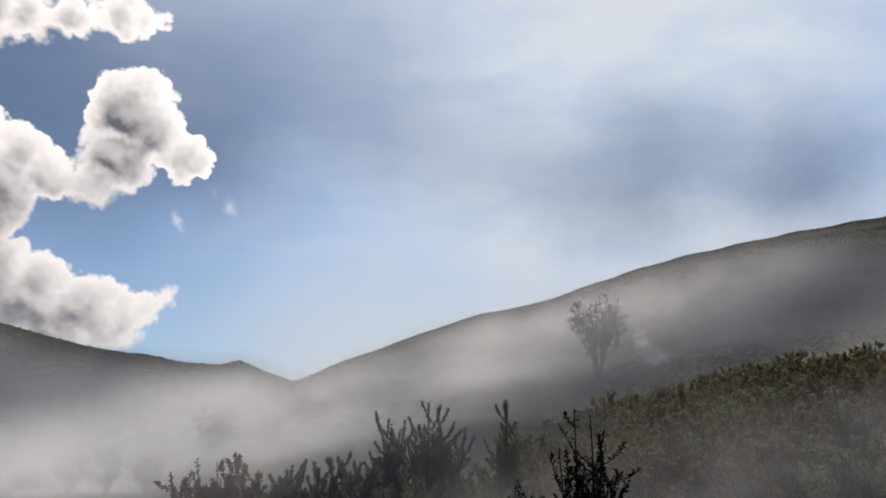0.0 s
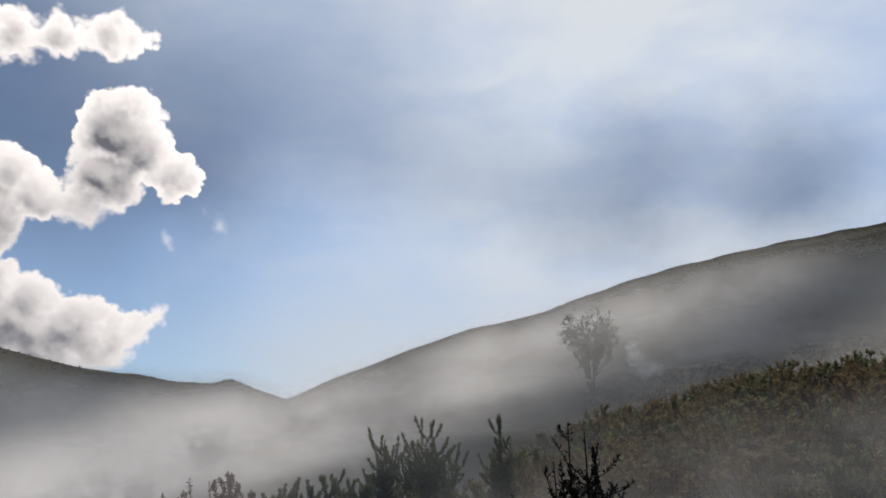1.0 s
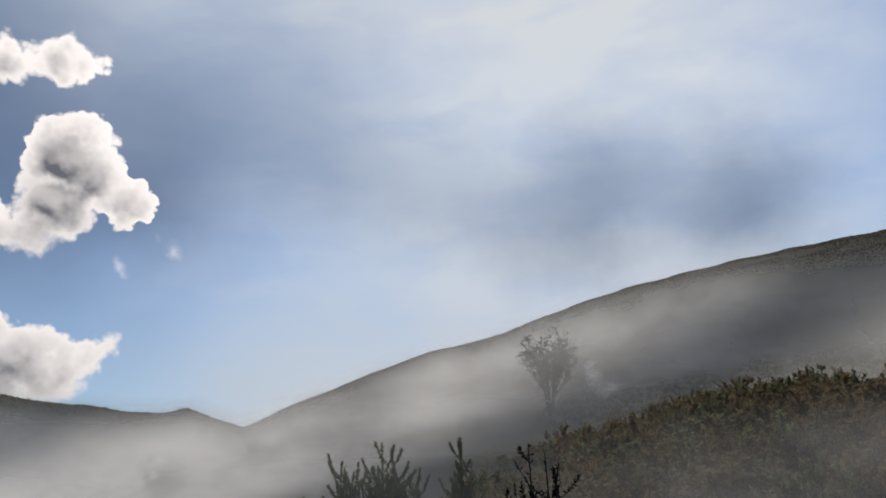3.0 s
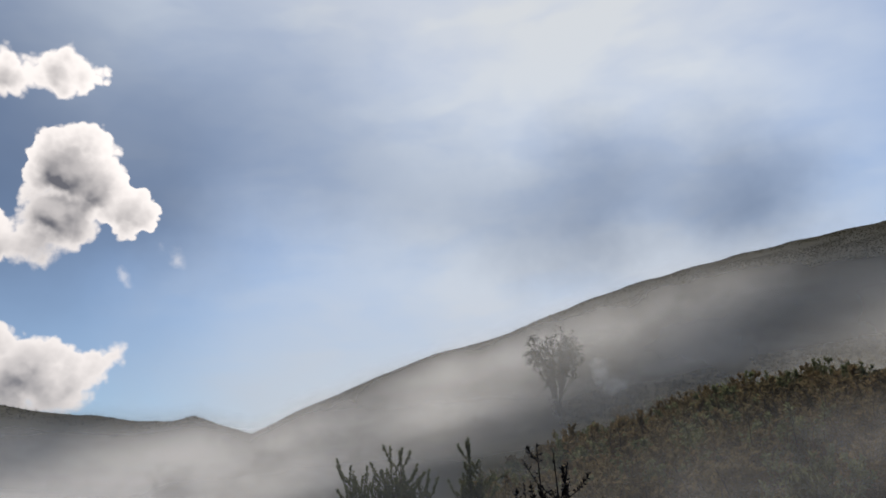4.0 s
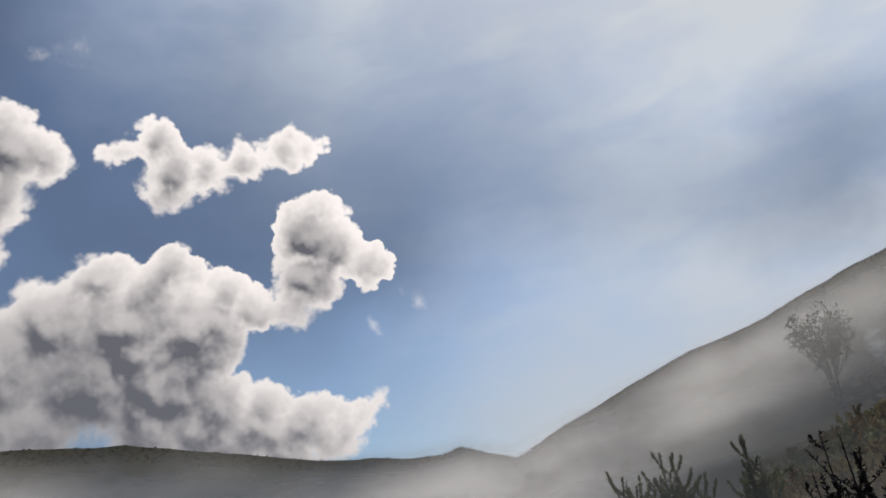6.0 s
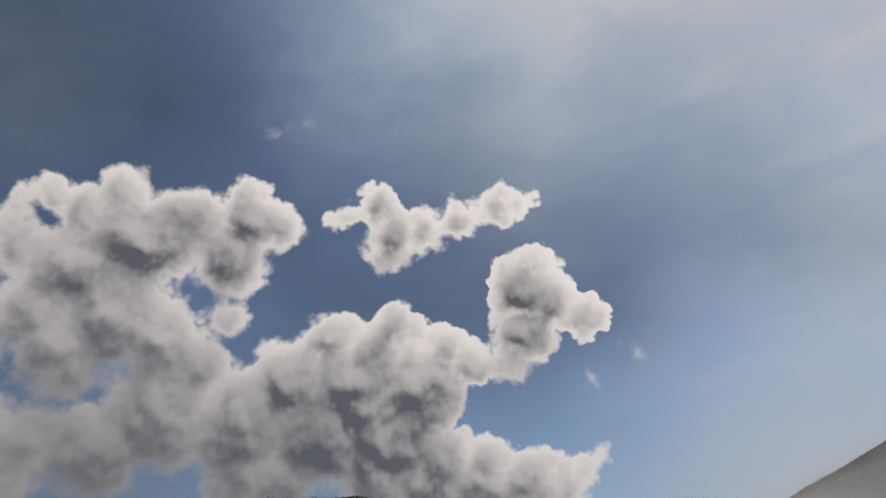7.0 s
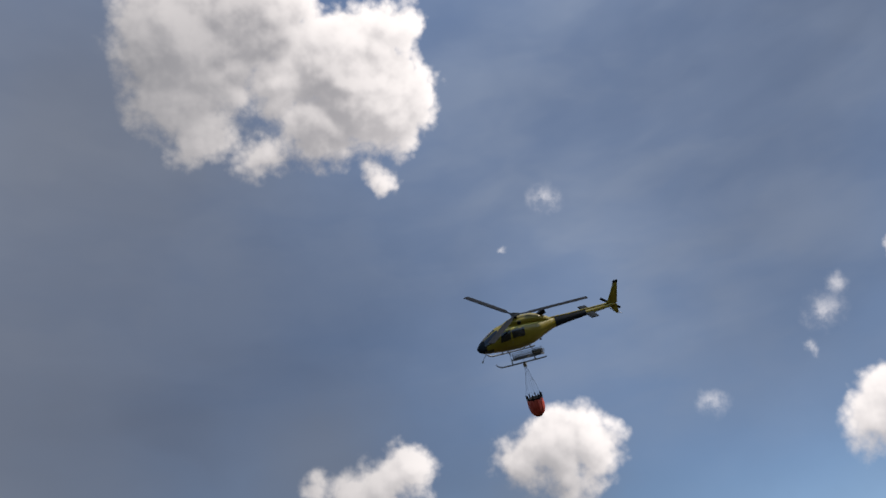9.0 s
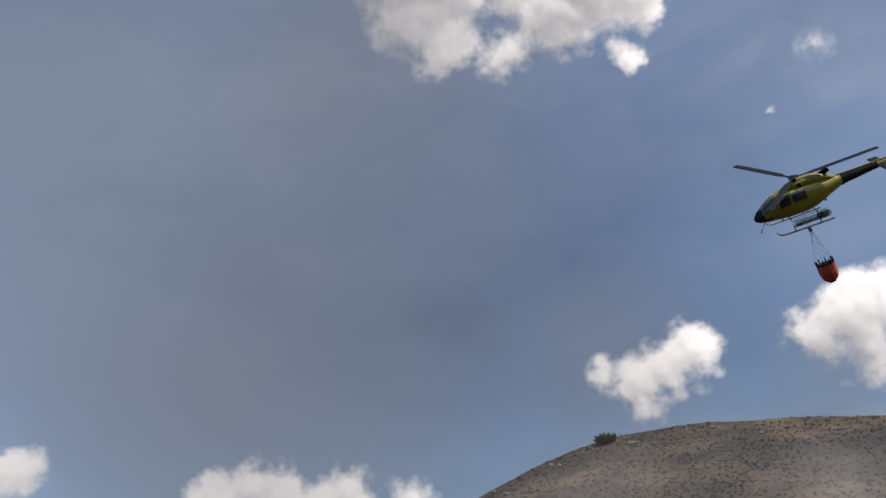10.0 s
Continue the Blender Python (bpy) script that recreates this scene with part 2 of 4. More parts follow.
SKY_TINT = (0.090, 0.098, 0.105)     # the sky's strength, about a tenth
VEIL_NEAR, VEIL_FAR = (0.655, 0.725, 0.83), (0.27, 0.32, 0.42)
VEIL_GLARE, HAZE_WARM = (0.71, 0.735, 0.765), (0.65, 0.65, 0.65)
DRIFT_GREY = (0.14, 0.147, 0.168)
MURK_NEAR, MURK_FAR = (0.22, 0.30, 0.46), (0.055, 0.071, 0.112)
CLOUD_LIT, CLOUD_DARK = (1.16, 1.08, 1.04), (0.15, 0.15, 0.172)
build_sky()


# ---------------------------------------------------------------- materials
def material(name, colours, scale=6.0, rough=0.8, bump=0.0, metal=0.0, coat=0.0, by="OBJECT", detail=5.0, spread=0.5):
    """Principled paint, stone, bark and so on: two or three colours mixed by noise at two scales, with a little relief."""
    mat = bpy.data.materials.new(name)
    mat.use_nodes = True
    tree = mat.node_tree
    k = Nodes(tree)
    shader = tree.nodes["Principled BSDF"]
    pos = k.put("ShaderNodeTexCoord").outputs["Object"]
    coarse = k.noise(pos, scale * 0.17, 3.0)
    fine = k.noise(pos, scale, detail, 0.6)
    fac = k.m("ADD", k.m("MULTIPLY", coarse, 0.55), k.m("MULTIPLY", fine, 0.45))
    ramp = k.put("ShaderNodeValToRGB", {0: fac})
    stops = ramp.color_ramp.elements
    while len(stops) < len(colours):
        stops.new(0.5)
    for i, c in enumerate(colours):
        stops[i].position = 0.5 + (i / max(1, len(colours) - 1) - 0.5) * spread
        stops[i].color = (*c, 1)
    tree.links.new(ramp.outputs[0], shader.inputs["Base Color"])
    shader.inputs["Metallic"].default_value = metal
    if rough > 0.75:
        shader.inputs["Specular IOR Level"].default_value = 0.04
    shader.inputs["Coat Weight"].default_value = coat
    tree.links.new(k.step(fine, 0.3, 0.7, max(0.02, rough - 0.08), min(1.0, rough + 0.08)), shader.inputs["Roughness"])
    if bump:
        tree.links.new(k.put("ShaderNodeBump", {"Height": fine, "Strength": 0.6, "Distance": bump}).outputs[0], shader.inputs["Normal"])
    return mat


def foliage(name, colours, through_light=0.25):
    """Leaves: a colour of its own for every leaf and every plant, and some light through the blade."""
    mat = bpy.data.materials.new(name)
    mat.use_nodes = True
    tree = mat.node_tree
    tree.nodes.clear()
    k = Nodes(tree)
    island = k.put("ShaderNodeNewGeometry").outputs["Random Per Island"]
    plant = k.put("ShaderNodeObjectInfo").outputs["Random"]
    pos = k.put("ShaderNodeTexCoord").outputs["Object"]
    fac = k.m("ADD", k.m("ADD", k.m("MULTIPLY", island, 0.45), k.m("MULTIPLY", plant, 0.25)), k.m("MULTIPLY", k.noise(pos, 0.7, 3.0), 0.3))
    ramp = k.put("ShaderNodeValToRGB", {0: fac})
    stops = ramp.color_ramp.elements
    while len(stops) < len(colours):
        stops.new(0.5)
    for i, c in enumerate(colours):
        stops[i].position = 0.2 + 0.6 * i / max(1, len(colours) - 1)
        stops[i].color = (*c, 1)
    front = k.put("ShaderNodeBsdfPrincipled", {"Base Color": ramp.outputs[0], "Roughness": 0.7, "Specular IOR Level": 0.06})
    back = k.put("ShaderNodeBsdfTranslucent", {"Color": ramp.outputs[0]})
    both = k.put("ShaderNodeMixShader", {0: through_light, 1: front.outputs[0], 2: back.outputs[0]})
    tree.links.new(both.outputs[0], k.put("ShaderNodeOutputMaterial").inputs[0])
    return mat


def smoke_material(name, plume=False):
    """Thin drifting smoke: density from ragged noise, fading out to every edge; the object's colour gives tint and density."""
    mat = bpy.data.materials.new(name)
    mat.use_nodes = True
    tree = mat.node_tree
    tree.nodes.clear()
    k = Nodes(tree)
    uv = k.put("ShaderNodeUVMap").outputs[0]
    info = k.put("ShaderNodeObjectInfo")
    flat = k.put("ShaderNodeSeparateXYZ", {0: uv})
    seed = k.m("MULTIPLY", info.outputs["Random"], 37.0)
    edge_u = k.m("MULTIPLY", k.step(flat.outputs[0], 0.0, 0.3), k.step(flat.outputs[0], 0.7, 1.0, 1.0, 0.0))
    edge_v = k.m("MULTIPLY", k.step(flat.outputs[1], 0.02, 0.2), k.step(flat.outputs[1], 0.58, 0.96, 1.0, 0.0))
    size = k.m("DIVIDE", 1.0, k.v("LENGTH", k.put("ShaderNodeTexCoord").outputs["Object"]))
    ang = k.v("SCALE", k.put("ShaderNodeTexCoord").outputs["Object"], size)
    ang = k.v("ADD", k.v("MULTIPLY", ang, (1.0, 1.0, 1.5)), k.put("ShaderNodeCombineXYZ", {0: seed, 1: seed, 2: seed}).outputs[0])
    if plume:
        billow = k.noise(k.warp(ang, 40.0, 0.03, 3.0), 60.0, 4.0, 0.55)
        round_off = k.v("DISTANCE", k.v("ADD", uv, k.v("SCALE", k.v("SUBTRACT", k.noise(ang, 60.0, 3.0, 0.5, "Color"), (0.5, 0.5, 0.5)), 0.5)), (0.5, 0.5, 0.0))
        edge_u, edge_v = k.step(round_off, 0.1, 0.42, 1.0, 0.0), 1.0
    else:
        billow = k.noise(k.warp(ang, 5.0, 0.15, 3.0), 7.0, 5.0, 0.52)
    dens = k.m("MULTIPLY", k.m("MULTIPLY", edge_u, edge_v), k.step(billow, 0.28, 0.68, 0.45, 1.0))
    dens = k.m("MULTIPLY", dens, info.outputs["Alpha"], clamp=True)
    lit = k.put("ShaderNodeMixShader", {0: 0.7, 1: k.put("ShaderNodeBsdfDiffuse", {"Color": info.outputs["Color"]}).outputs[0],
                                        2: k.put("ShaderNodeBsdfTranslucent", {"Color": info.outputs["Color"]}).outputs[0]})
    both = k.put("ShaderNodeMixShader", {0: dens, 1: k.put("ShaderNodeBsdfTransparent").outputs[0], 2: lit.outputs[0]})
    tree.links.new(both.outputs[0], k.put("ShaderNodeOutputMaterial").inputs[0])
    return mat


# browns kept extra dark: the hillside's smoke and cloud shade is put into them
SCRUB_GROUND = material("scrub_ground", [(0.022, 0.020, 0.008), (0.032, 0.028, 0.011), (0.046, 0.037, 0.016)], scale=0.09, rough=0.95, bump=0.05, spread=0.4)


def sunlit_hill(mat, az, wide):
    """Dry pale soil and grass, sunlight put into their colour, replacing the dark heath in that direction."""
    tree = mat.node_tree
    k = Nodes(tree)
    shader = tree.nodes["Principled BSDF"]
    dark = shader.inputs["Base Color"].links[0].from_socket
    pos = k.put("ShaderNodeTexCoord").outputs["Object"]
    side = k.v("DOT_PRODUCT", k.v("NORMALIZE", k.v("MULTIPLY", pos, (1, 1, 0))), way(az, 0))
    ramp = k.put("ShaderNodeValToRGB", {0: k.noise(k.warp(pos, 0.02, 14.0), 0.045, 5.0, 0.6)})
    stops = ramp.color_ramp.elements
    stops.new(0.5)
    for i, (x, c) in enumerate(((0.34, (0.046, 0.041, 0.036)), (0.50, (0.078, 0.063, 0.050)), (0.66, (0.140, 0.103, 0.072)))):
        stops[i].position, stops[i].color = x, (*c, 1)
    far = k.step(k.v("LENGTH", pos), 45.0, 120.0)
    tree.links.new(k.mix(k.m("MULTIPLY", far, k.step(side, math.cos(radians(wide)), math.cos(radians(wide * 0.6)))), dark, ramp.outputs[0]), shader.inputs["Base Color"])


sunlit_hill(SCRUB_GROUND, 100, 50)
HEATH_GREEN = foliage("heath_green", [(0.090, 0.102, 0.052), (0.138, 0.146, 0.074), (0.19, 0.19, 0.10)], 0.55)
HEATH_RUST = foliage("heath_rust", [(0.110, 0.092, 0.048), (0.160, 0.122, 0.064), (0.21, 0.148, 0.080)], 0.5)
HEATH_RED = foliage("heath_red", [(0.060, 0.034, 0.026), (0.12, 0.060, 0.045), (0.18, 0.095, 0.070)], 0.4)
# hillside shade is put into the hill scrub's olive; rear scrub is toned lighter for sun
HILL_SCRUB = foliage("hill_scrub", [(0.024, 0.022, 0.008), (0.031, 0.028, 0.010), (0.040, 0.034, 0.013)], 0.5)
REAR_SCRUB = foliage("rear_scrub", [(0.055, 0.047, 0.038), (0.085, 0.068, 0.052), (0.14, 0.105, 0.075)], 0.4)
TREE_LEAF = foliage("tree_leaf", [(0.020, 0.028, 0.014), (0.035, 0.042, 0.022), (0.06, 0.062, 0.035)])
BARK = material("bark", [(0.045, 0.036, 0.028), (0.11, 0.09, 0.07)], scale=14.0, rough=0.9, bump=0.01)
CHARRED = material("charred_twig", [(0.010, 0.009, 0.008), (0.030, 0.024, 0.020)], scale=30.0, rough=0.85, bump=0.004)
PALE_ROCK = material("pale_rock", [(0.12, 0.10, 0.085), (0.20, 0.17, 0.14), (0.28, 0.24, 0.20)], scale=1.6, rough=0.9, bump=0.06)
SMOKE = smoke_material("drifting_smoke")
PLUME = smoke_material("smoke_plume", True)


# ---------------------------------------------------------------- mesh helpers
def mesh_object(name, verts, faces, mat, parent=None, smooth=False, label=""):
    me = bpy.data.meshes.new(name)
    me.from_pydata([tuple(v) for v in verts], [], [tuple(f) for f in faces])
    me.materials.append(mat)
    if smooth:
        me.polygons.foreach_set("use_smooth", [True] * len(me.polygons))
    me.update()
    ob = new(name, me)
    if parent:
        ob.parent = parent
    if label:
        tagged(ob, label)
    return ob


def part(name, bm, mat, parent, label="", smooth=True):
    """Links a bmesh as one mesh under a thing or a part."""
    bmesh.ops.recalc_face_normals(bm, faces=bm.faces)
    me = bpy.data.meshes.new(name)
    bm.to_mesh(me)
    bm.free()
    me.materials.append(mat)
    if smooth:
        me.polygons.foreach_set("use_smooth", [True] * len(me.polygons))
        me.set_sharp_from_angle(angle=radians(40))
    ob = new(name, me)
    ob.parent = parent
    if label:
        tagged(ob, label)
    return ob


def thing(name, m, label, category, group="", kind=""):
    ob = new(name)
    ob.matrix_world = m
    ob.empty_display_size = 0.3
    return tagged(ob, label, category, group, kind)


def tubes(lines, sides=4):
    """Tapered tubes along polylines: (points, first radius, last radius)."""
    verts, faces = [], []
    for pts, r0, r1 in lines:
        n, first = len(pts), len(verts)
        for i, p in enumerate(pts):
            ahead = (pts[min(i + 1, n - 1)] - pts[max(i - 1, 0)]).normalized()
            a = ahead.orthogonal().normalized()
            b = ahead.cross(a)
            r = r0 + (r1 - r0) * i / (n - 1)
            verts += [p + (a * math.cos(6.2832 * j / sides) + b * math.sin(6.2832 * j / sides)) * r for j in range(sides)]
        for i in range(n - 1):
            for j in range(sides):
                o, u = first + i * sides, (j + 1) % sides
                faces.append((o + j, o + u, o + sides + u, o + sides + j))
        faces.append(tuple(first + (n - 1) * sides + j for j in range(sides)))
    return verts, faces


def blades(rng, spots, length, width, spread=0.9):
    """Small pointed leaves at (place, way out)."""
    verts, faces = [], []
    for p, out in spots:
        d = (out + Vector((rng.gauss(0, spread), rng.gauss(0, spread), rng.gauss(0, spread)))).normalized()
        side = d.orthogonal().normalized()
        side = (side * math.cos(t := rng.uniform(0, 6.28)) + d.cross(side) * math.sin(t)) * width * rng.uniform(0.7, 1.3) / 2
        tip = p + d * length * rng.uniform(0.6, 1.3)
        mid = p.lerp(tip, 0.55)
        o = len(verts)
        verts += [p, mid + side, tip, mid - side]
        faces.append((o, o + 1, o + 2, o + 3))
    return verts, faces


# ---------------------------------------------------------------- ground
def table(*pairs):
    pairs = sorted(pairs)
    return np.array([p[0] for p in pairs], float), np.array([p[1] for p in pairs], float)


# elevation of each crest as seen from the eye, by azimuth (degrees)
NEAR_SLOPE = table((-180, -2), (-100, 2), (-70, 4), (-40, 4.6), (-28, 4.0), (-22, 3.6), (-18.8, 2.8), (-14.9, 2.2), (-11.9, 1.2), (-8.2, -0.4), (-5.5, -1.8), (0, -6), (6, -14), (180, -14))
RIGHT_HILL = table((-180, 2), (-120, 6), (-80, 11), (-60, 14), (-45, 14.7), (-34, 14.6), (-28.8, 14.35), (-23.4, 13.95), (-19.8, 13.5), (-16.2, 12.87), (-12.4, 11.95),
                   (-8.5, 10.87), (-6.5, 10.22), (-3.4, 9.6), (-0.6, 8.85), (3.3, 7.6), (7.1, 6.1), (9.9, 4.9), (14, 2), (20, -5), (180, -5))
FAR_RIDGE = table((-180, 0), (-10, 2), (5, 4.2), (10.1, 4.9), (11.9, 5.5), (13.6, 6.15), (15.1, 5.9), (17.1, 6.0), (19.5, 6.4), (21.9, 6.6), (24.7, 7.1), (27.4, 7.7),
                  (29.7, 8.2), (32.6, 8.8), (35.2, 9.3), (45, 9.9), (56, 10.2), (65, 8.5), (80, 4), (180, 0))
REAR_HILL = table((-180, -4), (40, -6), (58, 0), (70, 7.3), (81.5, 9.1), (89, 10.3), (93.2, 10.9), (98.4, 11.4), (103.9, 11.3), (106.2, 10.9), (109.8, 10.0), (113.8, 8.4), (118, 6.6),
                  (125, 5), (150, 3), (180, 2))
# each hill: crest line, distance of the crest, bend of the slope, fall behind it, height of its foot
HILLS = [(NEAR_SLOPE, 38.0, 1.2, 0.05, 0.0), (RIGHT_HILL, 420.0, 1.4, 0.7, 0.0), (FAR_RIDGE, 1300.0, 2.0, 0.7, -15.0), (REAR_HILL, 240.0, 2.4, 0.8, 0.0)]


def ground_height(az, r):
    """Height of the ground at azimuth (degrees) and distance."""
    az = (np.asarray(az, float) + 180) % 360 - 180
    r = np.asarray(r, float)
    left = np.clip((az + 10) / 15, 0, 1) * np.clip((120 - az) / 20, 0, 1)
    z = -left * (2.0 * np.clip((r - 5) / 20, 0, 1) ** 1.2 + 0.07 * np.clip(r - 20, 0, 200))
    for (xs, ys), far, bend, fall, foot in HILLS:
        top = 1.6 + far * np.tan(np.radians(np.interp(az, xs, ys)))
        u = r / far
        h = np.where(u < 1, foot + (top - foot) * np.minimum(u, 1) ** bend, top * (1 - fall * (u - 1)))
        z = np.maximum(z, h)
    x, y = -np.sin(np.radians(az)) * r, np.cos(np.radians(az)) * r
    rough = np.sin(x * 0.031 + 1.3) * np.cos(y * 0.027) + 0.5 * np.sin(x * 0.083 + y * 0.061) + 0.3 * np.sin(x * 0.21 - y * 0.17)
    return z + rough * np.clip(r - 10, 0, 400) * 0.0022


def spot(az, r, lift=0.0):
    return Vector((-math.sin(radians(az)) * r, math.cos(radians(az)) * r, float(ground_height(az, r)) + lift))


def build_ground():
    rings = sorted({round(1.2 * 1.072 ** i, 3) for i in range(119)} | {38.0, 420.0, 1300.0} | {150.0 + 5 * i for i in range(20)})
    azs = np.arange(0, 360, 0.5)
    verts = [(0, 0, float(ground_height(0, 0)))]
    for r in rings:
        z = ground_height(azs, np.full(len(azs), r))
        verts += list(zip(-np.sin(np.radians(azs)) * r, np.cos(np.radians(azs)) * r, z))
    n = len(azs)
    faces = [(0, 1 + j, 1 + (j + 1) % n) for j in range(n)]
    for i in range(len(rings) - 1):
        o = 1 + i * n
        faces += [(o + j, o + n + j, o + n + (j + 1) % n, o + (j + 1) % n) for j in range(n)]
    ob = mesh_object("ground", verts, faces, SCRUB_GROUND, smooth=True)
    return tagged(ob, "dry scrubby hillsides round a valley, heath with shade in its dark colour and bare brown soil", "ground", kind="structure")


build_ground()


def scatter_scrub(name, label, az0, az1, r0, r1, count, size, mat, seed, tufts=11):
    """Low bushes over a hillside, each a dome of ragged tufts; one object."""
    rng = np.random.default_rng(seed)
    az = rng.uniform(az0, az1, count)
    r = np.sqrt(rng.uniform(r0 ** 2, r1 ** 2, count))
    z = ground_height(az, r)
    base = np.stack([-np.sin(np.radians(az)) * r, np.cos(np.radians(az)) * r, z], 1)
    s = size * rng.uniform(0.5, 1.5, count)
    c = np.repeat(base, tufts, 0)
    ss = np.repeat(s, tufts)[:, None]
    d = rng.normal(size=(count * tufts, 3))
    d[:, 2] = np.abs(d[:, 2]) * 0.8
    d /= np.linalg.norm(d, axis=1)[:, None]
    mid = c + d * ss * rng.uniform(0.35, 0.95, (len(d), 1)) * np.array([0.75, 0.75, 0.75])
    a = rng.normal(size=d.shape)
    a /= np.linalg.norm(a, axis=1)[:, None]
    b = np.cross(a, rng.normal(size=d.shape))
    b /= np.linalg.norm(b, axis=1)[:, None]
    w = ss * 0.42
    quad = np.stack([mid - a * w, mid - b * w * 0.6, mid + a * w, mid + b * w * 0.6], 1).reshape(-1, 3)
    faces = np.arange(len(quad)).reshape(-1, 4)
    ob = mesh_object(name, quad.tolist(), faces.tolist(), mat)
    return tagged(ob, label, "scrub", kind="stuff")


scatter_scrub("hillside_scrub", "olive heath scrub covering the hillside, darkened in colour for its shade", -42, 12, 60, 428, 60000, 0.50, HILL_SCRUB, 3, 6)
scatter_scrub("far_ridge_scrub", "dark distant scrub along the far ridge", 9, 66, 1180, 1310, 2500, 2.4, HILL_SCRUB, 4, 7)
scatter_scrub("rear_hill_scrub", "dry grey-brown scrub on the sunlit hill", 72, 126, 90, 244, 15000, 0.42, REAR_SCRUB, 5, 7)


def rock(seed, size, m):
    """A weathered boulder: a squashed sphere cut by planes."""
    rng = random.Random(seed)
    bm = bmesh.new()
    bmesh.ops.create_icosphere(bm, subdivisions=3, radius=1)
    cuts = [(Vector((rng.gauss(0, 1), rng.gauss(0, 1), rng.gauss(0, 0.7))).normalized(), rng.uniform(0.55, 0.85)) for _ in range(9)]
    for v in bm.verts:
        for n, far in cuts:
            over = v.co.dot(n) - far
            if over > 0:
                v.co -= n * over * 0.9
        v.co *= 1 + 0.08 * noise.noise(v.co * 3 + Vector((seed, 0, 0)))
        v.co = Vector((v.co.x * size, v.co.y * size * 0.8, v.co.z * size * 0.6))
    me = bpy.data.meshes.new("boulder")
    bm.to_mesh(me)
    bm.free()
    me.materials.append(PALE_ROCK)
    ob = new("boulder", me)
    ob.matrix_world = m
    return tagged(ob, "weathered grey-brown boulder on the sunlit crest", "boulder", "boulders on the crest")


rock_rng = random.Random(8)
for i in range(46):
    az = rock_rng.uniform(80, 114)
    r = 238 - abs(rock_rng.gauss(0, 9))
    rock(i % 7, rock_rng.uniform(0.35, 1.2), Matrix.Translation(spot(az, r, 0.05)) @ pose(0, 0, 0, 0, 0, rock_rng.uniform(0, 360)))


# ---------------------------------------------------------------- shrubs and trees
def shrub_shape(seed, height, width, stems, leaves, leaf, upright=0.75, bare=0.25, twigs=5, stout=1.0, lay=0.6, fat=0.34):
    """Stems and leaves of one broom or tree-heath shrub about the origin."""
    rng = random.Random(seed)
    lines, spots = [], []
    for _ in range(stems):
        a = rng.uniform(0, 6.283)
        reach = width / 2 * math.sqrt(rng.random())
        root = Vector((math.cos(a), math.sin(a), 0)) * reach * 0.35
        top = Vector((math.cos(a) * reach, math.sin(a) * reach, height * rng.uniform(0.55, 1.0) * (1 - 0.25 * (2 * reach / width) ** 2)))
        bend = root.lerp(top, 0.5) + Vector((rng.gauss(0, 0.06), rng.gauss(0, 0.06), 0)) * width - Vector((math.cos(a), math.sin(a), 0)) * reach * (upright - 0.5)
        pts = [root * (1 - u) ** 2 + bend * 2 * u * (1 - u) + top * u * u for u in (0, 0.2, 0.4, 0.6, 0.8, 1)]
        lines.append((pts, 0.012 * height / 2 * stout, 0.003 * stout))
        sprays = [(pts, bare)]
        for _ in range(twigs):
            u = rng.uniform(0.3, 0.95)
            i = min(4, int(u * 5))
            start = pts[i].lerp(pts[i + 1], u * 5 - i)
            out = Vector((rng.gauss(0, 0.5), rng.gauss(0, 0.5), rng.uniform(0.5, 1.3))).normalized() * height * rng.uniform(0.08, 0.2)
            twig = [start, start + out * 0.5 + Vector((out.x, out.y, 0)) * 0.15, start + out]
            lines.append((twig, 0.004 * height / 2 * stout, 0.002 * stout))
            sprays.append((twig, 0.15))
        for _ in range(leaves):
            line, lo = sprays[rng.randrange(len(sprays))]
            u = lo + (1 - lo) * rng.random() ** 0.8
            x = u * (len(line) - 1)
            i = min(len(line) - 2, int(x))
            p = line[i].lerp(line[i + 1], x - i)
            ahead = (line[i + 1] - line[i]).normalized()
            spots.append((p, ahead * lay + Vector((rng.gauss(0, 0.4), rng.gauss(0, 0.4), 0.25))))
    return tubes(lines, 3), blades(rng, spots, leaf, leaf * fat, 0.62)


def shrub(name, label, category, m, shape, leaf_mat, bark_mat, group=""):
    ob = thing(name, m, label, category, group)
    mesh_object("stem_frame", *shape[0], bark_mat, ob, smooth=True)
    mesh_object("foliage", *shape[1], leaf_mat, ob)
    return ob


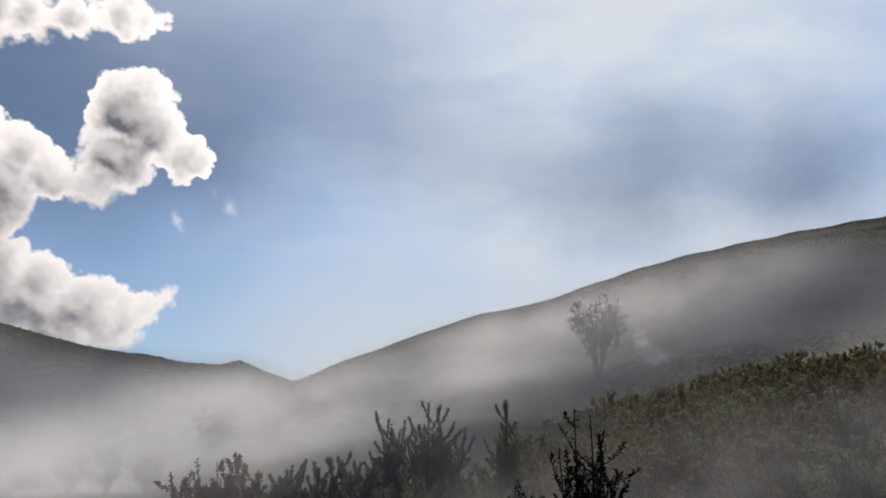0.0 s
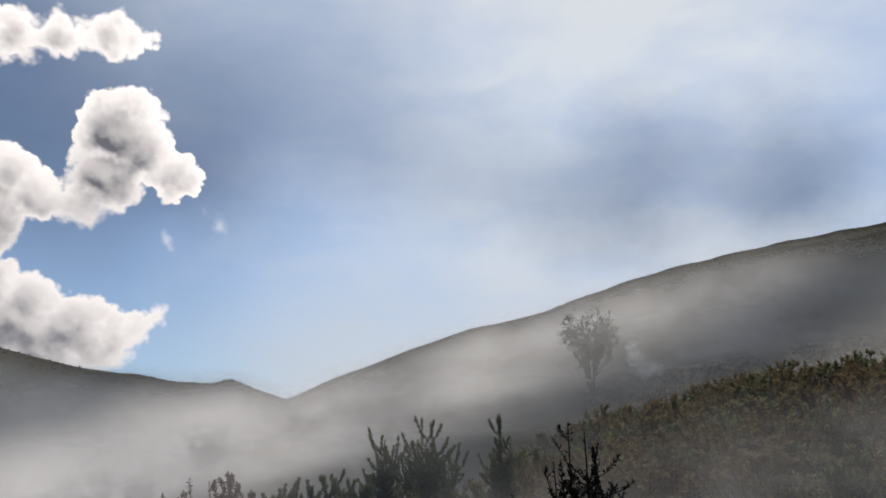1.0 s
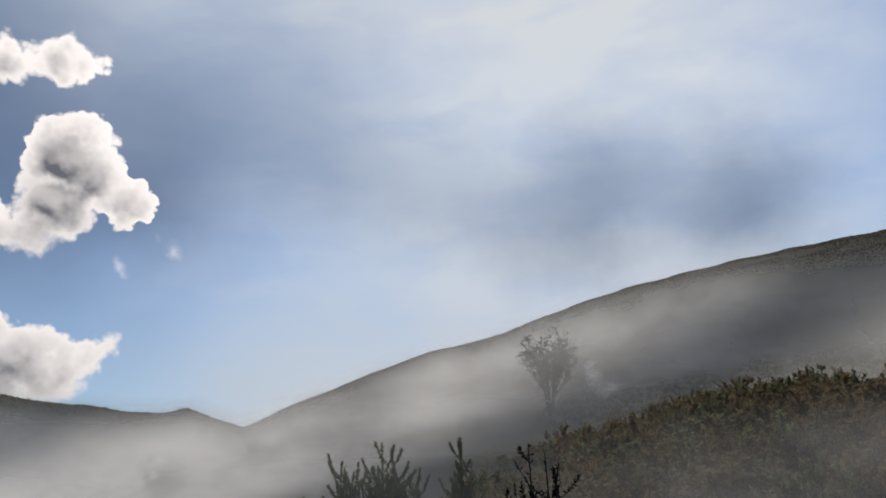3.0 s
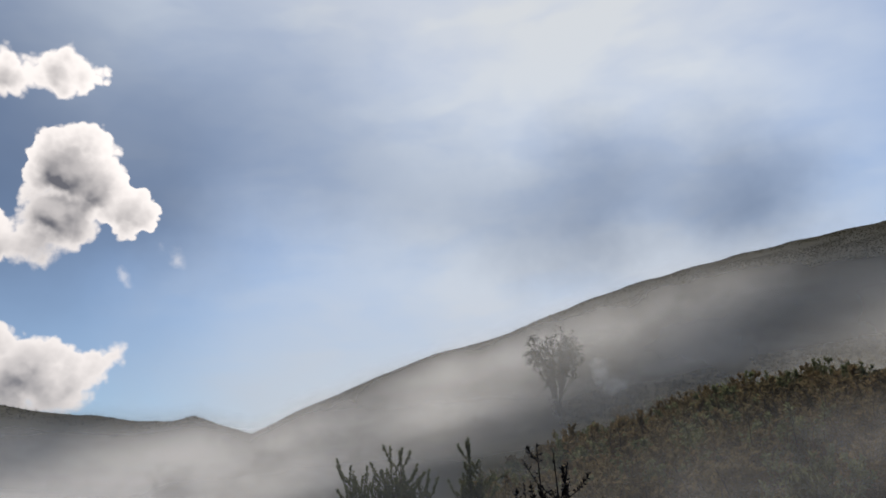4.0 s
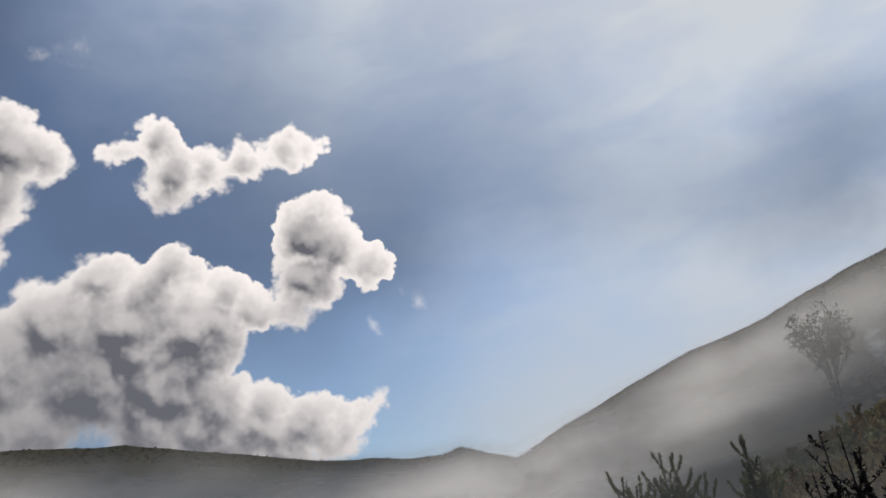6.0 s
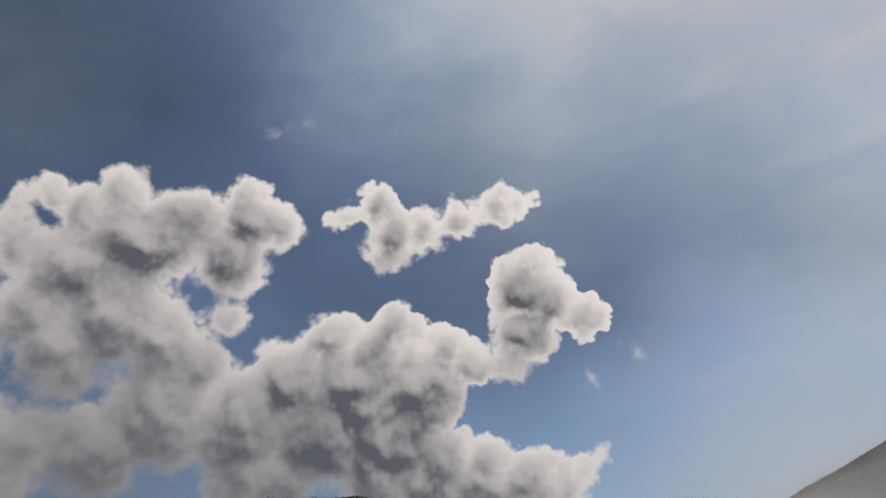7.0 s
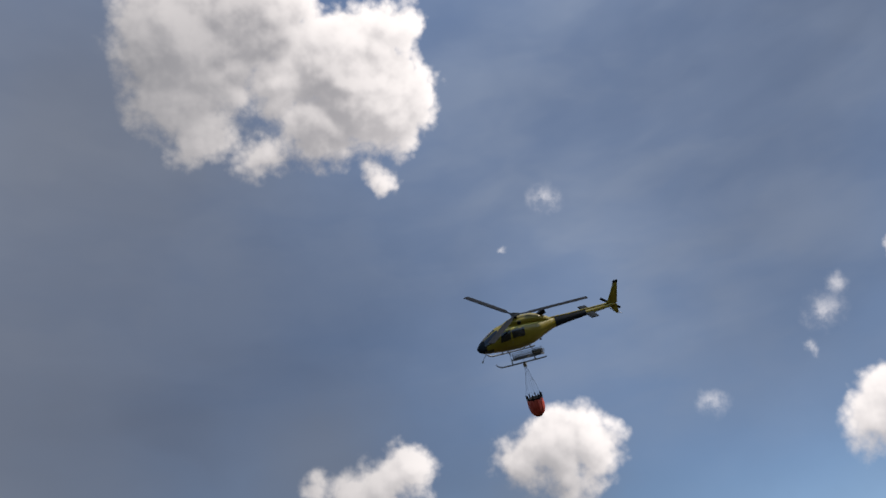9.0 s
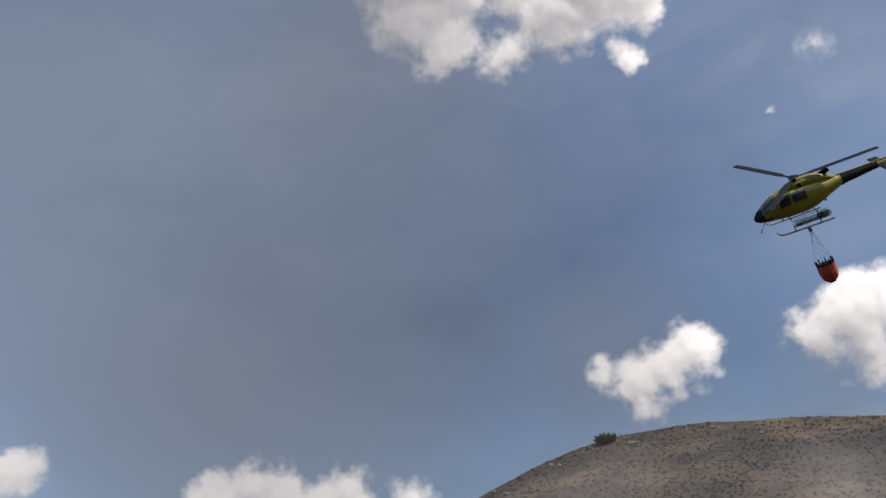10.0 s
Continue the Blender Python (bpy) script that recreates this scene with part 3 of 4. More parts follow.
def tree_shape(seed, height, wide, low=0.4, stems=5, limbs=34, leaves=90, leaf=0.14):
    """Stems that fan out from the foot into an uneven oval crown, with twigs and small leaves; low: where the crown begins."""
    rng = random.Random(seed)
    lines, spots, ends = [], [], []
    mid, half = height * (1 + low) / 2, height * (1 - low) / 2
    fans = []
    for i in range(stems):
        a = 6.283 * i / stems + rng.uniform(-0.5, 0.5)
        out = wide * rng.uniform(0.08, 0.3)
        top = Vector((math.cos(a) * out, math.sin(a) * out, mid + half * rng.uniform(-0.1, 0.55)))
        foot = Vector((math.cos(a), math.sin(a), 0)) * 0.02 * height
        knee = foot.lerp(top, 0.45) + Vector((rng.gauss(0, 0.02), rng.gauss(0, 0.02), 0)) * height - Vector((math.cos(a), math.sin(a), 0)) * out * 0.25
        pts = [foot * (1 - u) ** 2 + knee * 2 * u * (1 - u) + top * u * u for u in (0, 0.17, 0.33, 0.5, 0.67, 0.83, 1)]
        lines.append((pts, height * 0.014, height * 0.004))
        fans.append(pts)
    for _ in range(limbs):
        d = Vector((rng.gauss(0, 1), rng.gauss(0, 1), rng.gauss(0, 1))).normalized() * rng.uniform(0.55, 1.0) ** 0.6
        d *= 0.82 + 0.3 * noise.noise(d * 1.7 + Vector((seed, 0, 0)))
        end = Vector((d.x * wide / 2, d.y * wide / 2, mid + d.z * half))
        pts = min(fans, key=lambda f: (f[4] - end).length)
        start = pts[rng.randrange(2, 6)]
        if start.z > end.z:
            start = pts[2]
        bow = start.lerp(end, 0.5) + Vector((0, 0, -0.05 * height)) + Vector((rng.gauss(0, 0.02), rng.gauss(0, 0.02), 0)) * height
        limb = [start * (1 - u) ** 2 + bow * 2 * u * (1 - u) + end * u * u for u in (0, 0.25, 0.5, 0.75, 1)]
        lines.append((limb, height * 0.0045, height * 0.0015))
        ends.append(limb)
    for limb in ends:
        for _ in range(6):
            p = limb[rng.choice((2, 3, 3, 4))]
            tip = p + Vector((rng.gauss(0, 1), rng.gauss(0, 1), rng.gauss(0.4, 0.8))) * height * 0.045
            lines.append(([p, p.lerp(tip, 0.6) + Vector((0, 0, 0.006)) * height, tip], height * 0.0016, height * 0.0008))
            for _ in range(leaves // 6):
                q = p.lerp(tip, rng.uniform(0.3, 1.15)) + Vector((rng.gauss(0, 1), rng.gauss(0, 1), rng.gauss(0, 1))) * height * 0.014
                spots.append((q, (tip - p).normalized() * 0.5))
    return tubes(lines, 5), blades(rng, spots, leaf, leaf * 0.6, 0.8)


def tree(name, label, m, shape, leaf_mat, group=""):
    ob = thing(name, m, label, "tree", group)
    mesh_object("trunk", *shape[0], BARK, ob, smooth=True)
    mesh_object("crown", *shape[1], leaf_mat, ob)
    return ob


def stand(az, r, turn=0.0, sink=0.03):
    return Matrix.Translation(spot(az, r, -sink)) @ pose(0, 0, 0, 0, 0, turn)


def reach(az, r, el):
    """Height that a plant there needs for its top to stand at that elevation from the eye."""
    return 1.6 + r * math.tan(radians(el)) - float(ground_height(az, r))


# plants in front, each by azimuth, distance and elevation of its top
h = reach(1.0, 9, 3.8)
shrub("heath_shrub", "tall green tree-heath shrub with upright plumes in front of the smoke", "shrub", stand(0.6, 9.2, 20),
      shrub_shape(11, h, 0.70, 38, 2200, 0.030, 0.8, 0.2, 12), HEATH_GREEN, BARK)
h = reach(3.4, 9.4, 3.1)
shrub("heath_shrub", "narrow green tree-heath shrub with a gap between its plumes", "shrub", stand(3.3, 9.5, 70),
      shrub_shape(12, h, 0.46, 20, 2200, 0.030, 0.8, 0.2, 12), HEATH_GREEN, BARK)
h = reach(-4.3, 10, 3.7)
shrub("heath_shrub", "slender grey-green tree-heath shrub half veiled by smoke", "shrub", stand(-4.3, 10.2, 10),
      shrub_shape(13, h, 0.44, 20, 2200, 0.030, 0.8, 0.2, 12), HEATH_GREEN, BARK)
h = reach(-10.2, 6.2, 4.9)
shrub("bare_shrub", "tall dark scorched shrub with bare upright twigs", "shrub", stand(-10.1, 6.2, 40),
      shrub_shape(19, h * 1.04, 0.26, 8, 420, 0.036, 0.9, 0.25, 9, 1.5), CHARRED, CHARRED)
h = reach(-8.6, 6.3, 3.6)
shrub("bare_shrub", "dark scorched shrub with crooked bare twigs", "shrub", stand(-8.5, 6.3, 100),
      shrub_shape(31, h * 1.04, 0.34, 9, 380, 0.036, 0.8, 0.25, 9, 1.5), CHARRED, CHARRED)
shrub("bare_shrub", "small dark scorched shrub with thin bare twigs", "shrub", stand(-5.2, 6.8, 10),
      shrub_shape(15, reach(-5.2, 6.8, -0.6), 0.35, 7, 150, 0.03, 0.8, 0.1, 6, 1.6), CHARRED, CHARRED)
shrub("bare_shrub", "thin dark scorched shrub with a few bare twigs", "shrub", stand(-12.9, 6.6, 130),
      shrub_shape(16, reach(-12.9, 6.6, -0.4), 0.3, 5, 120, 0.03, 0.8, 0.1, 5, 1.6), CHARRED, CHARRED)
shrub("red_bush", "rounded reddish-brown heath bush at the edge of the smoke", "bush", stand(14.3, 9.5, 0),
      shrub_shape(17, reach(14.3, 9.5, 0.9), 1.2, 64, 600, 0.045, 0.55, 0.3, 6), HEATH_RED, BARK)
for i, (az, r, el, w) in enumerate([(10.4, 9.6, -0.6, 0.35), (8.6, 9.2, -0.4, 0.7), (6.6, 9.0, 0.4, 0.7), (5.0, 8.6, -0.5, 0.6), (2.4, 8.2, -0.4, 0.6), (-1.6, 8.4, -1.0, 0.6)]):
    shrub("low_heath", "low green heath bush with short upright sprays", "bush", stand(az, r, i * 55),
          shrub_shape(20 + i, reach(az, r, el + 0.6), w * 1.15, 36, 1500, 0.032, 0.7, 0.2, 9), HEATH_GREEN, BARK, "low heath bushes in front")

shrub("crest_bush", "wide dark evergreen bush on the crest of the sunlit hill", "bush", stand(105.0, 237, 30, 0.5),
      shrub_shape(33, 3.2, 7.0, 90, 220, 0.34, 0.5, 0.0, 9), HEATH_GREEN, BARK)

# the brush on the near slope
VARIANTS = [shrub_shape(40 + i, 1.0, 0.95, 24, 230, 0.055, 0.7, 0.2, 5) for i in range(5)]
MASTERS = []
slope_rng = random.Random(5)


BRUSH_TOP = table((-60, 7.6), (-28, 7.0), (-22, 6.8), (-18.8, 5.7), (-14.9, 5.0), (-11.9, 4.1), (-8.2, 2.7), (-5.5, 1.4), (-3.5, 0.2), (4, -0.9))


def slope_place():
    while True:
        az = 4.0 - 48 * slope_rng.random() ** 0.9
        r = 8.5 + 33 * slope_rng.random() ** 0.8
        if az > -16:
            r = max(r, 11)
        room = reach(az, r, float(np.interp(az, *BRUSH_TOP)) + slope_rng.uniform(-0.8, 0.5))
        if room > 0.45:
            return az, r, room


for i in range(298):
    az, r, room = slope_place()
    s = min(room, slope_rng.uniform(1.25, 2.1)) * (0.85 if r < 16 else 1.0)
    m = stand(az, r, slope_rng.uniform(0, 360), 0.05)
    if i < 10:
        mat = HEATH_RUST if i % 2 else HEATH_GREEN
        ob = shrub("slope_shrub", "rust-brown heath shrub in dense brush on the slope" if i % 2 else "olive-green heath shrub in dense brush on the slope", "shrub", m,
                   VARIANTS[i // 2], mat, BARK, "heath shrubs on the slope")
        MASTERS.append(ob)
    else:
        pick = slope_rng.choice((0, 1, 1, 1))
        ob = copy_thing(MASTERS[2 * slope_rng.randrange(5) + pick], m)
    ob.scale = (s * slope_rng.uniform(0.9, 1.3), s * slope_rng.uniform(0.9, 1.3), s)

# trees in the smoke
tree("smoky_tree", "tall forked tree with a thin oval crown standing in smoke", stand(-10.5, 70, 15),
     tree_shape(61, reach(-10.5, 70, 10.9), 6.0, 0.40, 7, 70, 54, 0.19), TREE_LEAF)
tree("smoky_tree", "rounded tree nearly lost in pale smoke", stand(15.0, 80, 40), tree_shape(62, reach(15.0, 80, 3.6), 5.6, 0.3, 5, 40, 80, 0.24), TREE_LEAF)
for i, (az, r, el, wide) in enumerate([(21.3, 97, 0.8, 5.0), (23.4, 95, 0.5, 4.5), (25.6, 93, -0.4, 4.5), (18.9, 96, 0.3, 4.0), (9.0, 104, 4.0, 5.0), (11.0, 100, 2.6, 4.5),
                                       (-5.4, 68, 4.2, 3.0), (5.0, 94, 2.5, 4.0), (28.4, 92, -0.8, 5.0)]):
    tree("hazy_tree", "small round-headed tree veiled by smoke in the valley", stand(az, r, i * 40),
         tree_shape(70 + i, max(2.0, reach(az, r, el)), wide, 0.25, 4, 30, 90, 0.26), TREE_LEAF, "hazy trees in the valley")


# ---------------------------------------------------------------- smoke
def skyline(az):
    return max(float(np.interp(az, *crest)) for crest in (NEAR_SLOPE, RIGHT_HILL, FAR_RIDGE, REAR_HILL))


def smoke_veil(name, label, az0, az1, r, el0, el1, density, tint=(0.86, 0.83, 0.80)):
    """A thin hanging veil of smoke, bellied along its length."""
    cols, rows = 80, 14
    verts, faces = [], []
    for i in range(cols + 1):
        for j in range(rows + 1):
            az = az0 + (az1 - az0) * i / cols
            top = min(el1, skyline(az) + 1.5)
            near = r * (1 + 0.05 * math.sin(az * 0.3 + r))
            foot = max(el0, math.degrees(math.atan2(float(ground_height(az, near)) - 1.6, near)) - 0.3)
            el = foot + (max(top, foot + 0.5) - foot) * j / rows
            rr = r * (1 + 0.05 * math.sin(az * 0.3 + r) + 0.03 * math.sin(el * 0.4 + az * 0.15))
            p = way(az, 0) * rr
            verts.append((p.x, p.y, 1.6 + rr * math.tan(radians(el))))
    for i in range(cols):
        for j in range(rows):
            o = i * (rows + 1) + j
            faces.append((o, o + rows + 1, o + rows + 2, o + 1))
    ob = mesh_object(name, verts, faces, PLUME if "plume" in name else SMOKE, smooth=True)
    uv = ob.data.uv_layers.new(name="UVMap")
    for poly in ob.data.polygons:
        for li in poly.loop_indices:
            v = ob.data.loops[li].vertex_index
            uv.data[li].uv = ((v // (rows + 1)) / cols, (v % (rows + 1)) / rows)
    ob.color = (*tint, density)
    return tagged(ob, label, "smoke", kind="stuff")


smoke_veil("smoke", "thin grey smoke haze in front of the far ridge", 2, 112, 300, -10, 20, 0.68)
smoke_veil("smoke", "pale smoke drifting through the valley", -2, 80, 150, -14, 10, 0.75)
smoke_veil("smoke", "dense low smoke in the valley", 8, 75, 92, -12, 8, 0.68)
smoke_veil("smoke", "low pale smoke hanging over the valley floor", -24, 64, 40, -12, 8, 0.64)
smoke_veil("smoke", "low smoke behind the heath shrubs", -14, 50, 17, -16, 4.6, 0.66)
smoke_veil("smoke", "smoke drifting behind the forked tree", -52, 15, 84, -6, 15, 0.70)
smoke_veil("smoke", "thin smoke drifting round the forked tree", -48, 10, 50, -6, 14, 0.34)
smoke_veil("smoke", "thin smoke haze over the shaded hillside", -66, 8, 38, -6, 17, 0.30, (0.80, 0.765, 0.70))
smoke_veil("smoke", "faint smoke in front of the heath shrubs", -60, 60, 7.6, -14, 7, 0.20)
smoke_veil("smoke", "thin smoke haze in front of the sunlit hill", 55, 160, 110, -6, 16, 0.26, (0.95, 0.87, 0.80))
smoke_veil("smoke_plume", "white plume of smoke rising from the burnt slope", -14.6, -12.4, 58, 6.0, 8.9, 0.9, (0.97, 0.97, 0.97))
smoke_veil("smoke_plume", "white plume of smoke trailing along the burnt slope", -16.0, -12.8, 57, 5.4, 7.4, 0.9, (0.97, 0.97, 0.97))


# ---------------------------------------------------------------- helicopter
YELLOW = material("yellow_paint", [(0.23, 0.18, 0.018), (0.29, 0.225, 0.022), (0.34, 0.265, 0.035)], scale=1.2, rough=0.34, coat=0.3)
DARK_PAINT = material("dark_paint", [(0.014, 0.018, 0.022), (0.03, 0.034, 0.038)], scale=2.0, rough=0.76)
GLASS = material("tinted_glass", [(0.010, 0.013, 0.016), (0.022, 0.026, 0.03)], scale=1.0, rough=0.09, coat=0.6)
STEEL = material("worn_steel", [(0.16, 0.16, 0.16), (0.34, 0.33, 0.32)], scale=8.0, rough=0.45, metal=0.8)
BLADE = material("rotor_blade_skin", [(0.018, 0.020, 0.024), (0.03, 0.032, 0.036)], scale=3.0, rough=0.8)
RED_FABRIC = material("red_coated_fabric", [(0.34, 0.028, 0.018), (0.48, 0.05, 0.028), (0.56, 0.09, 0.045)], scale=3.0, rough=0.6, bump=0.02)
RUBBER = material("black_webbing", [(0.010, 0.010, 0.010), (0.03, 0.028, 0.026)], scale=12.0, rough=0.8)

# stations along the cabin: x, centre height, half width, half height, squareness
CABIN = [(3.06, 0.50, 0.03, 0.03, 2.0), (2.96, 0.52, 0.24, 0.20, 2.0), (2.72, 0.58, 0.47, 0.37, 2.1), (2.36, 0.68, 0.66, 0.53, 2.2), (1.95, 0.80, 0.79, 0.68, 2.3),
         (1.50, 0.90, 0.88, 0.82, 2.4), (0.95, 0.95, 0.93, 0.91, 2.6), (0.3, 0.97, 0.94, 0.94, 2.7), (-0.4, 0.97, 0.93, 0.92, 2.6), (-1.0, 1.0, 0.87, 0.83, 2.5),
         (-1.6, 1.06, 0.74, 0.68, 2.3), (-2.2, 1.14, 0.56, 0.52, 2.1), (-2.75, 1.20, 0.41, 0.39, 2.0)]
BOOM = [(-2.75, 1.20, 0.41, 0.39, 2.0), (-3.4, 1.24, 0.35, 0.335, 2.0), (-4.4, 1.29, 0.285, 0.275, 2.0), (-5.4, 1.34, 0.235, 0.225, 2.0), (-6.4, 1.39, 0.19, 0.18, 2.0),
        (-7.3, 1.44, 0.145, 0.14, 2.0), (-7.75, 1.46, 0.10, 0.10, 2.0)]
COWL = [(1.05, 1.80, 0.12, 0.08, 2.2), (0.8, 1.88, 0.30, 0.18, 2.4), (0.3, 1.96, 0.42, 0.26, 2.6), (-0.4, 2.0, 0.47, 0.30, 2.8), (-1.1, 1.96, 0.46, 0.31, 2.8),
        (-1.7, 1.84, 0.40, 0.30, 2.6), (-2.3, 1.62, 0.28, 0.22, 2.3), (-2.6, 1.50, 0.16, 0.12, 2.0)]


def station(rows, x):
    xs = [-r[0] for r in rows]
    return [float(np.interp(-x, xs, [r[i] for r in rows])) for i in range(1, 5)]


def section(rows, x, deg, off=0.0):
    z, w, h, e = station(rows, x)
    c, s = math.cos(radians(deg)), math.sin(radians(deg))
    y = math.copysign(abs(c) ** (2 / e), c) * (w + off)
    return Vector((x, y, z + math.copysign(abs(s) ** (2 / e), s) * (h + off)))


def loft(rows, x0=None, x1=None, steps=26, around=32):
    """A closed skin over the stations between two places."""
    x0, x1 = (rows[0][0] if x0 is None else x0), (rows[-1][0] if x1 is None else x1)
    bm = bmesh.new()
    rings = [[bm.verts.new(section(rows, x0 + (x1 - x0) * i / steps, 360 * j / around)) for j in range(around)] for i in range(steps + 1)]
    for a, b in zip(rings, rings[1:]):
        for j in range(around):
            bm.faces.new((a[j], a[(j + 1) % around], b[(j + 1) % around], b[j]))
    bm.faces.new(rings[0])
    bm.faces.new(rings[-1])
    return bm


def panel(rows, x0, x1, a0, a1, off=0.012, shear=0.0, n=10):
    """A curved panel or pane that follows the skin, a little proud of it, with thickness."""
    bm = bmesh.new()
    grid = {}
    for k, o in ((0, off), (1, -0.02)):
        for i in range(n + 1):
            for j in range(n + 1):
                v = j / n
                grid[k, i, j] = bm.verts.new(section(rows, x0 + (x1 - x0) * i / n + shear * v, a0 + (a1 - a0) * v, o))
    for i in range(n):
        for j in range(n):
            for k in (0, 1):
                bm.faces.new((grid[k, i, j], grid[k, i + 1, j], grid[k, i + 1, j + 1], grid[k, i, j + 1]))
    for i in range(n):
        for j in (0, n):
            bm.faces.new((grid[0, i, j], grid[0, i + 1, j], grid[1, i + 1, j], grid[1, i, j]))
            bm.faces.new((grid[0, j, i], grid[0, j, i + 1], grid[1, j, i + 1], grid[1, j, i]))
    return bm


def slab(points, thick, axis):
    """A thin plate from an outline of points, thickened along an axis, with its rim rounded."""
    bm = bmesh.new()
    n = Vector(axis) * thick / 2
    a = [bm.verts.new(Vector(p) + n) for p in points]
    b = [bm.verts.new(Vector(p) - n) for p in points]
    bm.faces.new(a)
    bm.faces.new(b[::-1])
    for i in range(len(a)):
        bm.faces.new((a[i], b[i], b[(i + 1) % len(a)], a[(i + 1) % len(a)]))
    bmesh.ops.bevel(bm, geom=list(bm.edges), offset=thick * 0.3, segments=2, affect="EDGES", profile=0.5)
    return bm


def rod(points, radius, sides=10):
    verts, faces = tubes([([Vector(p) for p in points], radius, radius)], sides)
    bm = bmesh.new()
    vs = [bm.verts.new(v) for v in verts]
    for f in faces:
        bm.faces.new([vs[i] for i in f])
    bm.faces.new(vs[:sides][::-1])
    return bm


def lathe(profile, around=28, wave=0.0, ribs=0):
    """A turned shape about z from (radius, height) pairs; ribs give it a scalloped skin."""
    bm = bmesh.new()
    rings = []
    for r, z in profile:
        rings.append([bm.verts.new((math.cos(t := 6.28319 * j / around) * r * (1 + wave * math.cos(ribs * t)), math.sin(t) * r * (1 + wave * math.cos(ribs * t)), z))
                      for j in range(around)])
    for a, b in zip(rings, rings[1:]):
        for j in range(around):
            bm.faces.new((a[j], a[(j + 1) % around], b[(j + 1) % around], b[j]))
    bm.faces.new(rings[0])
    bm.faces.new(rings[-1])
    return bm


def placed(bm, m):
    bm.transform(m)
    return bm


def rotor_blade():
    """A slender blade along x with an aerofoil section, a narrow root and a squared tip."""
    bm = bmesh.new()
    rings = []
    for x, chord, thick in ((0.35, 0.12, 0.05), (0.8, 0.14, 0.05), (1.1, 0.32, 0.045), (2.5, 0.35, 0.042), (4.6, 0.35, 0.038), (5.3, 0.34, 0.03), (5.35, 0.25, 0.02)):
        lift = 0.055 * max(0, x - 0.8)
        rings.append([bm.verts.new((x, chord * 1.35 * (math.cos(t := 6.28319 * j / 12) * 0.5 - 0.12), lift + thick * math.sin(t) * (0.7 + 0.3 * math.cos(t)))) for j in range(12)])
    for a, b in zip(rings, rings[1:]):
        for j in range(12):
            bm.faces.new((a[j], a[(j + 1) % 12], b[(j + 1) % 12], b[j]))
    bm.faces.new(rings[0])
    bm.faces.new(rings[-1])
    return bm


